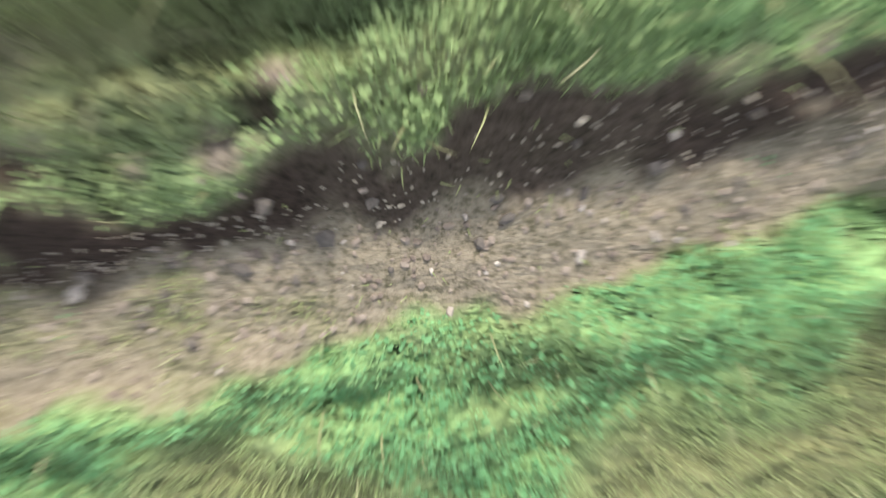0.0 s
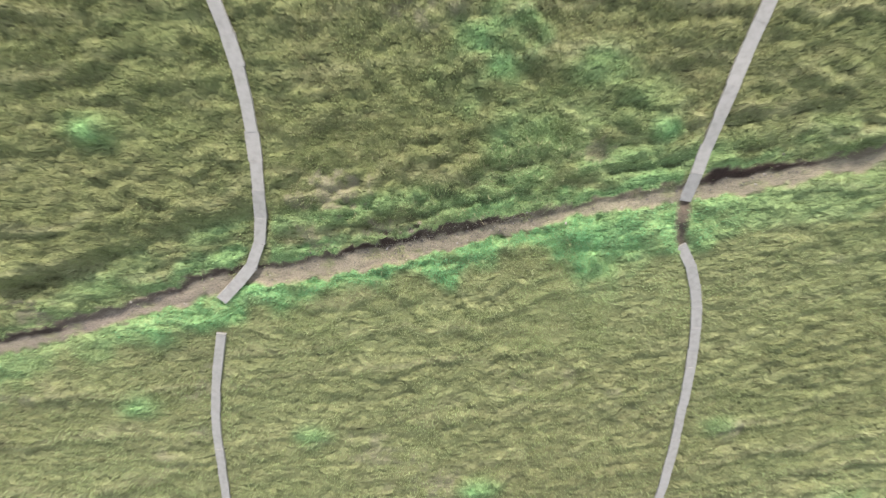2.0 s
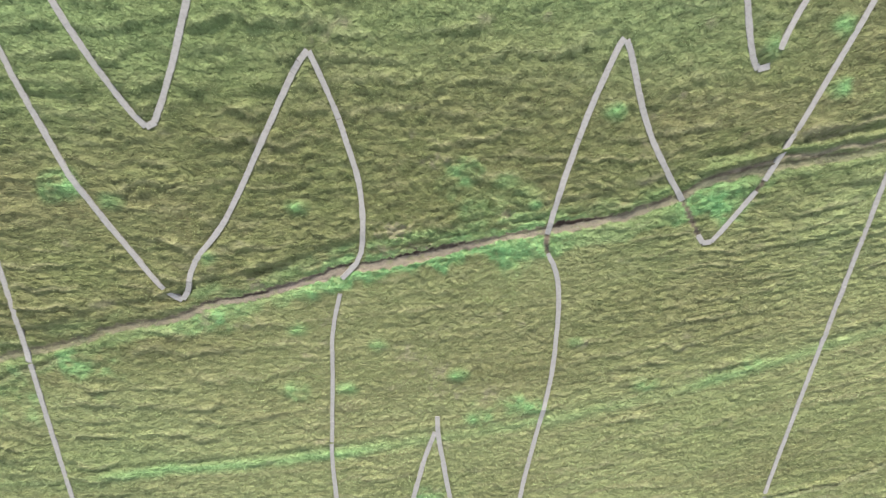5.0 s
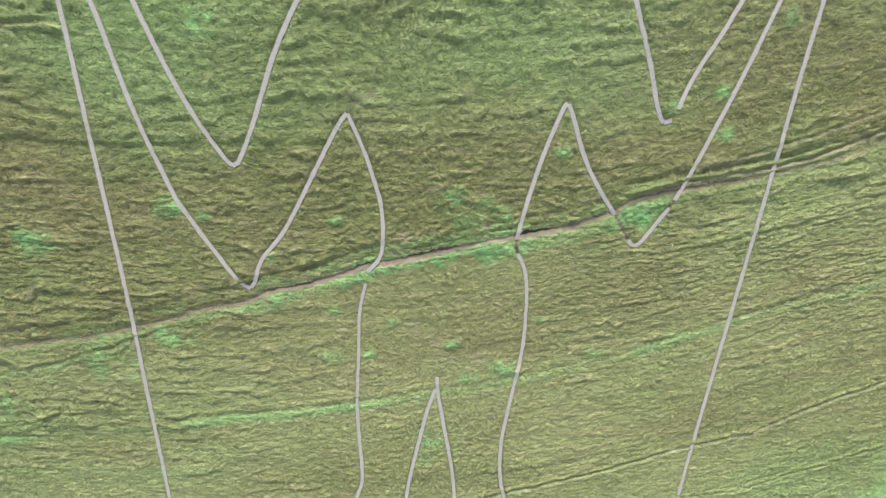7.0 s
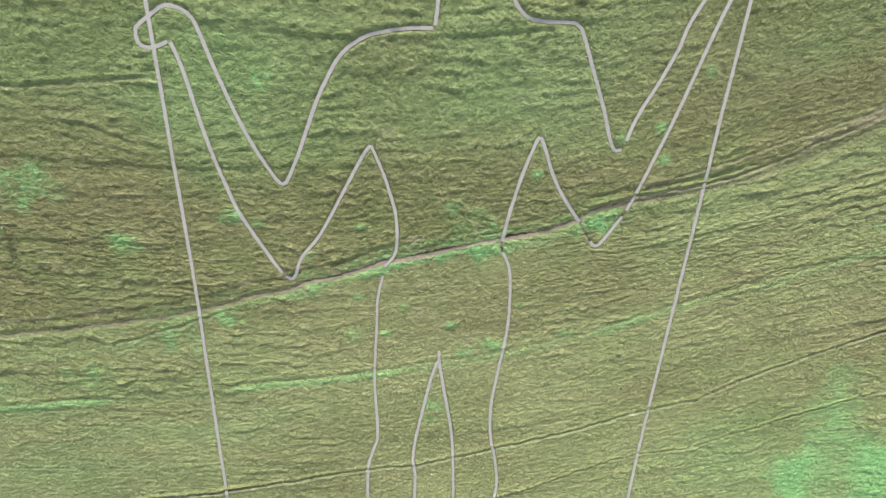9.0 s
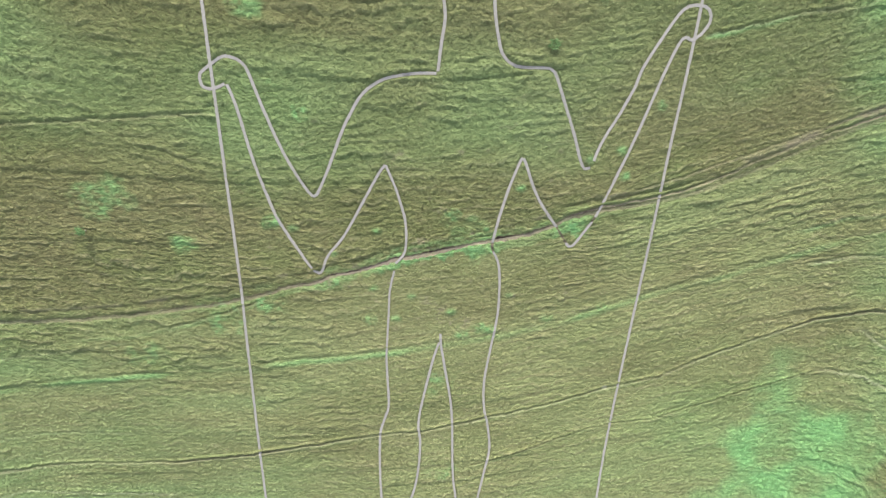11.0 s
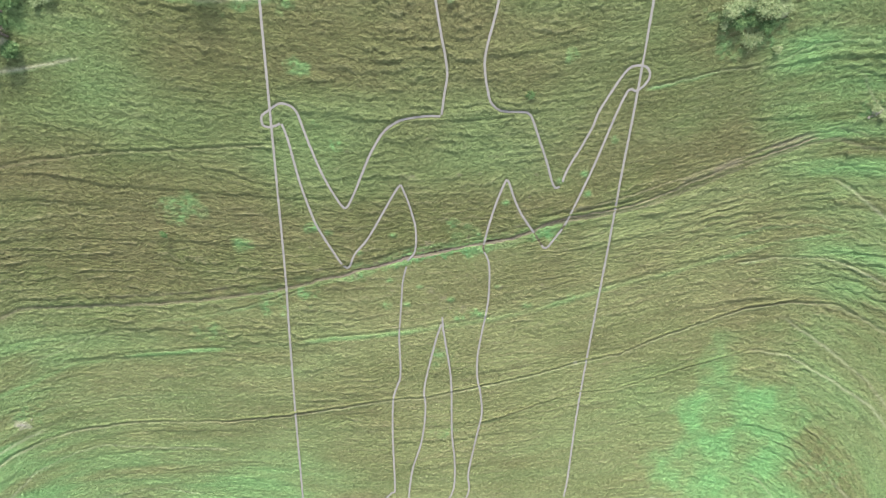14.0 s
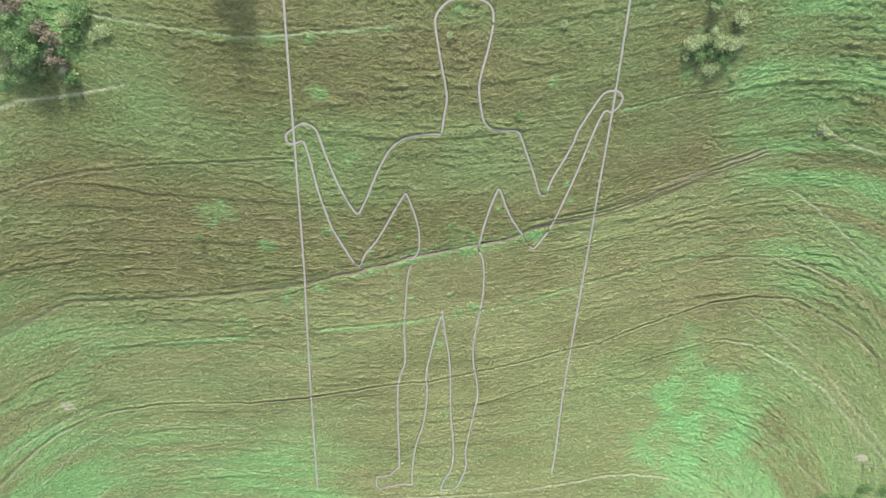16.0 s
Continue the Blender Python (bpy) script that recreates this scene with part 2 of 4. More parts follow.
# trodden lines across the slope, as y over x
TRACKS = {
    "footpath": [(-75, -19.5), (-59.72, -11.44), (-51.73, -7.35), (-49.33, -6.42), (-36.63, -6.06), (-28.98, -5.58), (-19.65, -4.34), (-14.13, -3.0), (-11.89, -2.62),
                 (-11.04, -2.4), (-10.23, -2.0), (-9.38, -1.75), (-8.69, -1.74), (-8.0, -1.61), (-6.61, -1.23), (-5.25, -0.8), (-4.72, -0.55), (-4.23, -0.41), (-2.86, -0.2),
                 (-1.6, -0.04), (-1.07, 0.12), (0.17, 0.3), (0.8, 0.42), (1.42, 0.59), (2.55, 0.8), (3.79, 1.03), (4.42, 1.1), (4.93, 1.23), (6.28, 1.48), (7.55, 1.64), (8.54, 1.99),
                 (9.37, 2.24), (10.17, 2.61), (10.92, 3.05), (13.05, 3.6), (16.35, 4.0), (21.73, 5.05), (24.96, 6.1), (35.44, 10.43), (40.25, 12.02), (43.35, 12.71), (46.86, 11.70), (55.71, 10.57), (75, 8)],
    "lower": [(-75, -42), (-66.23, -34.86), (-60.81, -29.62), (-57.24, -27.0), (-52.92, -24.84), (-48.65, -23.37), (-40.3, -22.18), (-28.72, -22.19), (-19.48, -21.14),
              (-7.06, -19.06), (-2.17, -18.75), (10.86, -15.92), (16.53, -14.26), (22.25, -13.14), (26.98, -11.04), (37.87, -7.07), (43.3, -6.24), (48.77, -6.62),
              (52.86, -8.63), (57.52, -11.39), (62.0, -16.13), (75, -30)],
    "green": [(-75, -31), (-62.83, -22.23), (-57.75, -18.54), (-46.07, -13.43), (-38.08, -12.36), (-5.54, -9.47), (5.64, -7.78), (11.81, -6.39), (19.47, -4.06),
              (27.17, -2.14), (39.19, 1.32), (60, 4)],
    "foot": [(-14.3, -39.5), (-0.19, -39.09), (10.3, -38.42), (19.33, -37.04), (24.71, -35.79), (30.12, -35.42), (35.56, -36.09), (44.52, -39.36), (50, -42)],
    "terrace": [(3, -23.2), (5.46, -22.53), (9.96, -21.04), (13.87, -19.55), (17.24, -18.7), (22.38, -18.2), (27.94, -16.46), (33.43, -14.7), (39.5, -12.9)],
    "upper": [(-60, 5.2), (-54.2, 7.13), (-49.11, 8.81), (-43.4, 9.79), (-34.93, 10.59), (-18.18, 11.14)],
    "chalk_west": [(-60, 14.5), (-51.33, 17.03), (-48.53, 17.81), (-44.51, 18.09), (-36.29, 19.15)],
    "east": [(20.9, 16.99), (27.65, 18.7), (33.86, 19.6), (37.65, 21.35), (42.3, 22.14), (47.84, 21.75), (52.58, 20.61), (65, 17)],
    "chalk_east": [(39.81, -12.65), (44.84, -13.5), (50.91, -16.91), (55.79, -20.19), (59.83, -25.11), (63.86, -30.12), (72, -41)],
    "twin": [(11, 3.25), (13.9, 3.98), (19.5, 4.95), (23.0, 6.0), (27, 7.65), (31, 9.25), (36.2, 11.1), (41, 12.75)],
    "tread": [(15, 4.7), (16.3, 5.0), (17.4, 5.54), (22.4, 6.97), (27.2, 8.66), (31.9, 10.3), (36.1, 11.75), (40, 13.1)],
    "branch": [(-35, -8.0), (-29.3, -7.5), (-23.3, -6.35), (-18.5, -4.85), (-16, -4.1)],
    "flank_a": [(44.5, 8.5), (46.2, 7.7), (47.2, 7.0), (50.5, 4.8), (54.9, 1.1), (57.9, -1.2), (63, -6)],
    "flank_b": [(34, 1.9), (37.9, 3.1), (43.6, 3.5), (48.9, 2.5), (52.6, 0.8), (55.7, -1.3), (60, -4.6)],
    "flank_c": [(35.8, -1.3), (40.2, -0.55), (45.5, -0.7), (48.2, -1.2), (51.8, -2.9), (57, -5.6), (60.7, -9.6), (65, -15)],
    "flank_d": [(43.0, -8.2), (43.8, -8.7), (49.2, -12.3), (55.1, -16.9), (56.6, -19.1), (60.8, -24.2), (64, -29)],
    "flank_e": [(49.4, -29.1), (52.2, -30.6), (56.3, -34.7), (58.8, -37.2)],
    "flank_f": [(43.0, -31.2), (44.7, -32.7), (49.4, -38.2), (52, -41)],
    "flank_g": [(44, 19.2), (46.5, 16.2), (49.2, 14.3), (52.2, 13.2), (60, 11)],
    "west_a": [(-65.1, -30.9), (-61, -27.9), (-56.4, -25.1), (-52, -22.8)],
    "west_b": [(-58, -41.5), (-54.4, -38.6), (-50.2, -35.3), (-45.7, -33.7), (-39.8, -32.9), (-34.2, -33.9)],
    "west_c": [(-64, -38), (-59.3, -33.6), (-55.2, -29.7), (-49.5, -26.7), (-45.2, -25.6), (-40.5, -26.0), (-30, -26.4)],
    "west_d": [(-52.9, -21.2), (-49.6, -19.6), (-45, -19.0), (-40.7, -18.3), (-32, -18.5)],
    "west_e": [(-52, -13.9), (-45.6, -11.3), (-42.6, -9.9), (-36, -9.2), (-29.5, -8.2)],
    "top": [(-40, 26.4), (-32.98, 25.15), (-22.52, 23.64), (-17.56, 23.68), (-5.34, 24.57)],
}


def along(name, x):
    """y of a track at x, with smooth bends."""
    pts = np.array(TRACKS[name], float)
    k = 0.22
    return sum(np.interp(x + o, pts[:, 0], pts[:, 1]) for o in (-2 * k, -k, 0, k, 2 * k)) / 5


def off_track(name, x, y):
    """Distance uphill from a track, and 1 where the track exists."""
    pts = TRACKS[name]
    slope = (along(name, x + 0.5) - along(name, x - 0.5))
    inside = step(pts[0][0] - 1, pts[0][0] + 1, x) * (1 - step(pts[-1][0] - 1, pts[-1][0] + 1, x))
    return (y - along(name, x)) / np.sqrt(1 + slope**2), inside


# the outline: control points of its lines of blocks
STAFF_A = [(-17.02, 29.5), (-17.06, 26.86), (-17.55, 13.0), (-18.18, -1.95), (-18.6, -8.0), (-19.46, -21.82), (-20.1, -37.54)]
STAFF_B = [(20.25, 30.2), (20.15, 27.2), (19.75, 16.03), (19.3, 8.0), (19.04, 1.65), (18.5, -8.0), (17.7, -21.5), (17.37, -31.11), (17.02, -35.11)]
HEAD = [(5.19, 25.06), (5.12, 26.08), (4.51, 26.8), (3.41, 27.12), (2.02, 27.25), (0.71, 26.95), (-0.01, 26.61), (-0.79, 25.84), (-1.1, 25.07), (-1.0, 24.04),
        (-0.39, 20.86), (0.01, 19.03), (0.19, 17.52), (-0.11, 15.78), (-0.37, 14.04)]
ARM_A_UPPER = [(-0.5, 13.88), (-1.94, 13.88), (-4.15, 13.56), (-5.35, 13.07), (-6.35, 12.33), (-7.23, 11.12), (-8.1, 9.67), (-9.63, 6.55), (-10.5, 5.05)]
ARM_A_INNER = [(-10.5, 5.02), (-11.05, 5.02), (-12.62, 7.72), (-13.87, 11.05), (-14.73, 13.89), (-15.05, 14.46), (-15.39, 14.74), (-16.09, 14.94), (-16.67, 14.89),
               (-17.84, 14.22), (-18.36, 13.91), (-18.5, 13.42), (-18.34, 12.92), (-17.78, 12.8), (-17.23, 12.91), (-16.66, 13.14)]
ARM_A_LOWER = [(-16.5, 13.1), (-16.06, 11.66), (-15.34, 7.57), (-14.44, 4.15), (-13.85, 2.59), (-12.35, -0.16), (-11.55, -1.38), (-11.05, -1.77)]
WAIST_A = [(-11.0, -1.72), (-10.67, -1.3), (-10.17, -0.18), (-9.06, 1.02), (-8.05, 2.36), (-5.5, 6.37), (-4.75, 7.3)]
HIP_A = [(-4.70, 7.28), (-3.97, 5.49), (-3.59, 4.2), (-3.28, 2.91), (-3.23, 1.36), (-3.43, 0.07), (-3.95, -0.6), (-4.26, -0.88)]
LEG_A = [(-4.40, -1.55), (-4.89, -3.37), (-5.08, -5.39), (-5.38, -8.27), (-5.56, -10.51), (-5.58, -15.32), (-6.05, -16.99), (-6.66, -19.19), (-6.94, -24.76), (-6.96, -33.1),
         (-7.45, -33.89), (-8.71, -35.12), (-10.5, -35.36)]
SHOE_A = [(-10.58, -35.4), (-10.41, -37.45), (-6.81, -36.8), (-5.1, -36.89)]
SHIN_A = [(-5.02, -36.8), (-5.07, -34.97), (-4.78, -32.14), (-4.29, -29.44), (-3.26, -26.08), (-2.71, -22.88), (-2.51, -20.05), (-2.57, -17.11), (-1.15, -10.89), (-0.42, -8.67)]
SHIN_B = [(-0.31, -7.78), (-0.25, -8.98), (0.11, -11.43), (0.79, -16.4), (0.95, -24.2), (1.32, -28.16), (1.35, -32.24), (0.93, -34.32), (-0.11, -36.31), (-0.6, -37.9)]
LEG_B = [(-0.55, -38.0), (1.69, -37.61), (2.72, -35.79), (3.42, -33.32), (3.29, -30.63), (4.36, -24.28), (4.87, -21.13), (4.55, -18.01), (4.2, -16.54), (4.04, -14.26), (4.2, -11.84),
         (4.97, -7.08), (5.16, -5.37), (5.19, -3.11), (5.06, -1.36), (4.72, -0.3), (4.46, 0.1)]
WAIST_B = [(4.38, 0.93), (4.77, 2.7), (5.59, 5.48), (6.5, 7.79), (6.62, 7.92)]
HIP_B = [(6.72, 7.86), (7.02, 7.3), (7.64, 5.79), (8.38, 4.41), (9.3, 3.17), (10.04, 2.29)]
ELBOW_B = [(11.05, 0.85), (11.28, 0.55), (11.69, 0.55), (12.47, 1.59), (13.25, 2.68)]
ARM_B_LOWER = [(13.5, 3.1), (14.56, 5.55), (16.21, 9.79), (17.84, 14.61), (18.83, 16.81), (19.42, 16.65), (20.2, 17.03), (20.72, 17.7), (20.84, 18.24), (20.4, 18.84),
               (19.55, 18.95), (18.79, 18.81), (17.97, 18.03), (15.99, 14.83), (15.46, 13.3), (14.28, 10.97), (13.67, 9.98), (13.02, 8.61), (12.75, 7.74)]
ARM_B_UPPER = [(12.5, 7.2), (11.95, 7.15), (11.4, 8.25), (10.9, 9.58), (9.83, 11.96), (8.92, 13.9), (8.43, 14.39), (7.5, 14.42), (5.65, 14.5), (4.62, 15.2), (4.24, 16.25),
               (3.87, 18.16), (3.95, 19.67), (4.78, 22.79), (5.17, 24.8)]
TRENCHES = [[(4.46, 0.1), (4.36, 0.5), (4.38, 0.93)], [(10.04, 2.29), (10.5, 1.6), (11.05, 0.85)], [(13.0, 2.3), (13.5, 3.1)]]


def curve_through(points, gap):
    """Places at even steps along a smooth line through the control points."""
    p = np.array([points[0], *points, points[-1]], float)
    fine = []
    for i in range(1, len(p) - 2):
        a, b, c, d = p[i - 1], p[i], p[i + 1], p[i + 2]
        t = np.linspace(0, 1, 24, endpoint=False)[:, None]
        fine.append(0.5 * (2 * b + (c - a) * t + (2 * a - 5 * b + 4 * c - d) * t**2 + (3 * b - a - 3 * c + d) * t**3))
    fine = np.concatenate([*fine, p[-1:]])
    run = np.concatenate([[0], np.cumsum(np.hypot(*np.diff(fine, axis=0).T))])
    n = max(1, round(run[-1] / gap))
    s = np.linspace(0, run[-1], n + 1)
    return np.stack([np.interp(s, run, fine[:, 0]), np.interp(s, run, fine[:, 1])], 1)


LINES = [STAFF_A, STAFF_B, HEAD, ARM_A_UPPER, ARM_A_INNER, ARM_A_LOWER, WAIST_A, HIP_A, LEG_A, SHOE_A, SHIN_A, SHIN_B, LEG_B, WAIST_B, HIP_B, ELBOW_B, ARM_B_LOWER, ARM_B_UPPER]
CELL, X0, Y0, NX, NY = 0.06, -24.0, -42.0, 800, 1240


def stamped(lines, radius):
    """A map of the slope with 1 on the given lines, falling to 0 at the radius."""
    out = np.zeros((NY, NX), np.float32)
    r = int(radius / CELL) + 1
    for line in lines:
        for px, py in curve_through(line, 0.05):
            i, j = int((py - Y0) / CELL), int((px - X0) / CELL)
            ii, jj = np.arange(max(i - r, 0), min(i + r + 1, NY)), np.arange(max(j - r, 0), min(j + r + 1, NX))
            dist = np.hypot((ii[:, None] + 0.5) * CELL + Y0 - py, (jj[None] + 0.5) * CELL + X0 - px)
            block = out[ii[0]:ii[-1] + 1, jj[0]:jj[-1] + 1]
            np.maximum(block, np.clip(1 - dist / radius, 0, 1), out=block)
    return out


NEAR_LINE, NEAR_TRENCH = stamped(LINES, 0.5), stamped(TRENCHES, 0.25)


def looked_up(table, x, y):
    i, j = np.clip(((y - Y0) / CELL).astype(int), 0, NY - 1), np.clip(((x - X0) / CELL).astype(int), 0, NX - 1)
    inside = (x > X0) & (x < X0 + NX * CELL) & (y > Y0) & (y < Y0 + NY * CELL)
    return np.where(inside, table[i, j], 0.0)


def contour(x, y):
    """Distance up the slope, along which the sheep terraces lie level; they drop round the flanks as the hill does."""
    above = step(-6, 6, y - 0.25 * x)
    return hill(x, y) / 0.53 + 2.3 * np.tanh((x - 8) / 16) * (0.45 + 0.55 * above)


# how wide the green verge is, and how dark the scarp, along x
VERGE_X, VERGE_W = [-14, -11.5, -9.5, -7.5, -5.3, -3.6, -2, 0, 1.3, 2.6, 4.6, 7, 11.5, 14], [0.5, 0.6, 0.75, 0.35, 0.5, 0.42, 0.3, 0.35, 0.45, 1.0, 0.95, 0.6, 1.1, 0.5]
SCARP_DARK_X, SCARP_DARK = [-12, -9, -6, -4.2, -3.6, -1.6, -0.9, -0.6, 0.25, 0.45, 0.9, 1.1, 1.5, 4.1, 4.5, 6.4, 7.2, 14], [0.5, 0.6, 0.55, 0.55, 0.75, 0.75, 0.85, 1, 1, 0.95, 0.9, 0.8, 0.4, 0.35, 0.9, 0.9, 0.6, 0.6]
SCARP_X, SCARP_W = [-12, -8.7, -7.5, -6, -4.7, -4.1, -1.7, -1.1, -0.83, -0.57, -0.42, -0.1, 0.1, 0.5, 1.0, 1.5, 2.1, 3.2, 4.4, 5.1, 5.6, 6.3, 8], [0.1, 0.08, 0.12, 0.07, 0.1, 0.07, 0.06, 0.07, 0.08, 0.08, 0.155, 0.16, 0.165, 0.145, 0.115, 0.09, 0.06, 0.08, 0.08, 0.16, 0.13, 0.08, 0.1]
FLOOR_X, FLOOR_W = [-9, -7.4, -5.3, -4.7, -3.6, -2.9, -1.6, -1.2, -0.8, 0.14, 0.3, 0.9, 1.5, 2.2, 2.8, 3.7, 5.2, 5.8, 7.4, 10], [0.22, 0.18, 0.22, 0.3, 0.27, 0.33, 0.30, 0.34, 0.30, 0.32, 0.24, 0.22, 0.17, 0.13, 0.16, 0.2, 0.27, 0.28, 0.2, 0.22]
VIGOUR_X, VIGOUR = [-16, -12, -9.7, -7.5, -5.5, -3.5, 0, 3.8, 6, 9, 11.5, 13.5, 18], [0.35, 0.45, 0.85, 0.4, 0.75, 0.85, 1, 1, 0.45, 0.35, 0.9, 0.4, 0.3]
PROFILE_D = [-3.0, -1.5, -0.7, -0.38, -0.30, -0.18, 0.0, 0.03, 0.14, 0.25, 0.45, 0.72, 0.9, 1.08, 1.5, 2.6]
PROFILE_Z = [0.0, 0.03, 0.06, 0.05, 0.0, -0.02, -0.06, -0.06, 0.01, 0.045, 0.03, -0.03, -0.11, 0.13, 0.11, 0.0]


def overhang(x, d, scarp):
    """1 on the leafy fringe that hangs over the scarp of the footpath."""
    return step(-0.03, 0.04, d - scarp) * (1 - step(0.2, 0.4, d - scarp + 0.12 * fbm(x * 1.1, 0 * x, 104, 2))) * (1 - step(8, 14, np.abs(x)))


def terrain(x, y):
    """Height and the cover masks (lush, bare, dark soil with painted shade, chalk) at places of the slope."""
    r = np.hypot(x, y * 1.4)
    near_fade = 1 - step(10, 26, r)
    s = contour(x, y)
    line = looked_up(NEAR_LINE, x, y)
    calm = 1 - 0.9 * step(0.45, 0.75, line)
    z = hill(x, y)
    # sheep terraces: steep little risers and flatter treads with scalloped lips
    rough = np.clip(0.75 + 0.7 * fbm(x * 0.07, s * 0.13, 41), 0.3, 1.25) * (1 + 0.7 * step(38, 50, x) * step(-16, -6, y))
    ph = s / 0.9 + 0.55 * fbm(x * 0.11, s * 0.3, 3, 2) + 0.3 * fbm(x * 0.7, s * 0.9, 5, 2) + 0.15 * fbm(x * 2.0, s * 1.6, 7, 3)
    fr = ph - np.floor(ph)
    size = np.clip(0.5 + 1.1 * fbm(x * 0.42, s * 0.8, 11, 3), 0.0, 1.25)
    z = z + 0.2 * (step(0.0, 0.12, fr) - fr) * size * rough * calm
    ph3 = s / 0.5 + 0.8 * fbm(x * 0.5, s * 0.9, 13, 2) + 0.35 * fbm(x * 2.6, s * 2.6, 15, 2)
    fr3 = ph3 - np.floor(ph3)
    z = z + 0.115 * (step(0.0, 0.2, fr3) - fr3) * np.clip(0.45 + 1.1 * fbm(x * 0.9, s * 1.3, 17, 2), 0, 1.2) * calm
    ph2 = s / 2.6 + 0.35 * fbm(x * 0.045, s * 0.2, 23, 2) + 0.05 * fbm(x * 0.7, s, 25, 3)
    fr2 = ph2 - np.floor(ph2)
    z = z + 0.2 * (step(0, 0.07, fr2) - fr2) * np.clip(0.2 + 1.0 * fbm(x * 0.05, s * 0.4, 29, 2), 0, 1) * calm * (0.25 + 0.75 * step(9, 20, r))
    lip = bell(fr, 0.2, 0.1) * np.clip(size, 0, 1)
    # tussocks: round lumps with sharp hollows between
    tuss = fbm(x * 2.0, s * 2.6, 51, 3)
    z = z + (0.11 * np.abs(tuss) + 0.065 * np.abs(fbm(x * 3.8, s * 4.6, 61, 2))) * calm
    short = step(1.0, -2.5, y - along("footpath", x) + 1.5 * fbm(x * 0.15, y * 0.2, 65, 2)) * np.clip(0.75 + 0.5 * fbm(x * 0.1, s * 0.2, 67, 3), 0.2, 1)
    z = z - (0.62 - 0.57 * step(6, 16, r)) * short * (z - hill(x, y))
    lush = np.zeros_like(x)
    bare = np.zeros_like(x)
    damp_shade = np.zeros_like(x)
    chalk = np.zeros_like(x)
    # the footpath: a narrow shelf under a crumbling bank
    d, on = off_track("footpath", x, y)
    on = on * (1 - 0.5 * step(14, 26, x) - 0.25 * step(-20, -34, x))
    wob = (0.03 + 0.06 * step(8, 14, np.abs(x))) * fbm(x * 0.9, y * 0.3, 71, 3) + 0.04 * fbm(x * 4.0, y * 2.0, 73, 2)
    dw = d + wob
    ragged = 0.06 * fbm(x * 2.6, y * 0.8, 87, 3) + 0.055 * fbm(x * 8, y * 8, 89, 2)
    worn = np.clip(0.85 + 0.5 * fbm(x * 0.12, 0 * x, 77, 2), 0.35, 1) * (1 - 0.8 * step(5, 16, np.abs(x)))
    scarp = np.interp(x, SCARP_X, SCARP_W)
    steeper = np.where((dw > 0) & (dw < 0.45), 0.24 / np.maximum(scarp, 0.1), 1.0)
    shelf = np.where((dw > 0) & (dw < 0.6), np.clip(scarp / 0.18, 0.6, 1), 1) * np.interp(np.where(dw > 0, np.minimum(dw * steeper, np.maximum(dw, 0.25)), dw), PROFILE_D, PROFILE_Z)
    shelf = np.where(dw > 0.5, shelf * np.interp(x, [-14, -4, -3, 0, 1, 3.5, 5, 14], [1.4, 1.4, 0.5, 0.15, 0.3, 0.5, 1.2, 1.3]) * np.clip(0.9 + 0.7 * fbm(x * 0.8, y * 0.8, 82, 3), 0.2, 1.3), shelf)
    flat = np.maximum(bell(dw, -0.1, 0.28), (dw > -0.1) * (1 - step(0.0, 0.25, dw - scarp)))
    z = z - 0.85 * flat * on * (z - hill(x, y)) + shelf * on * (0.45 + 0.55 * worn) + 0.012 * fbm(x * 9, y * 9, 83, 3) * flat
    edge = 0.035 * fbm(x * 9, y * 9, 91, 2) + 0.03 * fbm(x * 3.5, y * 3.5, 92, 2)
    bare = np.maximum(bare, on * step(-0.05, 0.03, dw + ragged + np.interp(x, FLOOR_X, FLOOR_W)) * (1 - step(-0.02, 0.06, dw + 1.5 * edge - scarp)) * (0.35 + 0.65 * worn) 
                      * (1 - 0.45 * step(0.35, 0.8, fbm(x * 3.5, y * 5.0, 95, 3))))
    # moist scarp soil, darkened further for the shade under the fringe
    bank = on * step(-0.03, 0.03, dw + edge) * (1 - step(-0.02, 0.05, dw + 1.5 * edge - scarp)) * np.clip(1.1 + 0.8 * fbm(x * 0.7, y * 0.1, 97, 2), 0.6, 1) * np.interp(x, SCARP_DARK_X, SCARP_DARK)
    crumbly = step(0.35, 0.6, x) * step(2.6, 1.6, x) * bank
    damp_shade = np.maximum(damp_shade, np.clip(1.5 * bank, 0, 1) * (0.6 + 0.4 * step(0.4, 0.8, worn)) * (1 - 0.75 * (crumbly > 0.05) * step(0.0, 0.5, fbm(x * 7, y * 9, 94, 3) - 0.3 + 0.5 * step(0.5, 1.0, x))))
    z = z + 0.05 * np.clip(crumbly, 0, 1) * fbm(x * 8, y * 9, 94, 2)
    # hollows above the bank: dark colour stands in for their shade
    hollow_shade = 0.6 * on * bell(dw, 0.6 + 0.2 * step(-0.5, 0.5, x), 0.15) * step(-0.05, 0.5, fbm(x * 1.5, y * 1.8, 98, 3)) * (1 - step(6, 14, np.abs(x)))
    damp_shade = np.maximum(damp_shade, 0.7 * hollow_shade)
    scar = on * bell(dw, 1.05, 0.16) * step(0.15, 0.6, fbm(x * 0.5, y * 0.6, 99, 2))
    bare = np.maximum(bare, 0.35 * scar)
    low_edge = -0.05 - np.interp(x, FLOOR_X, FLOOR_W) - np.interp(x, VERGE_X, VERGE_W)
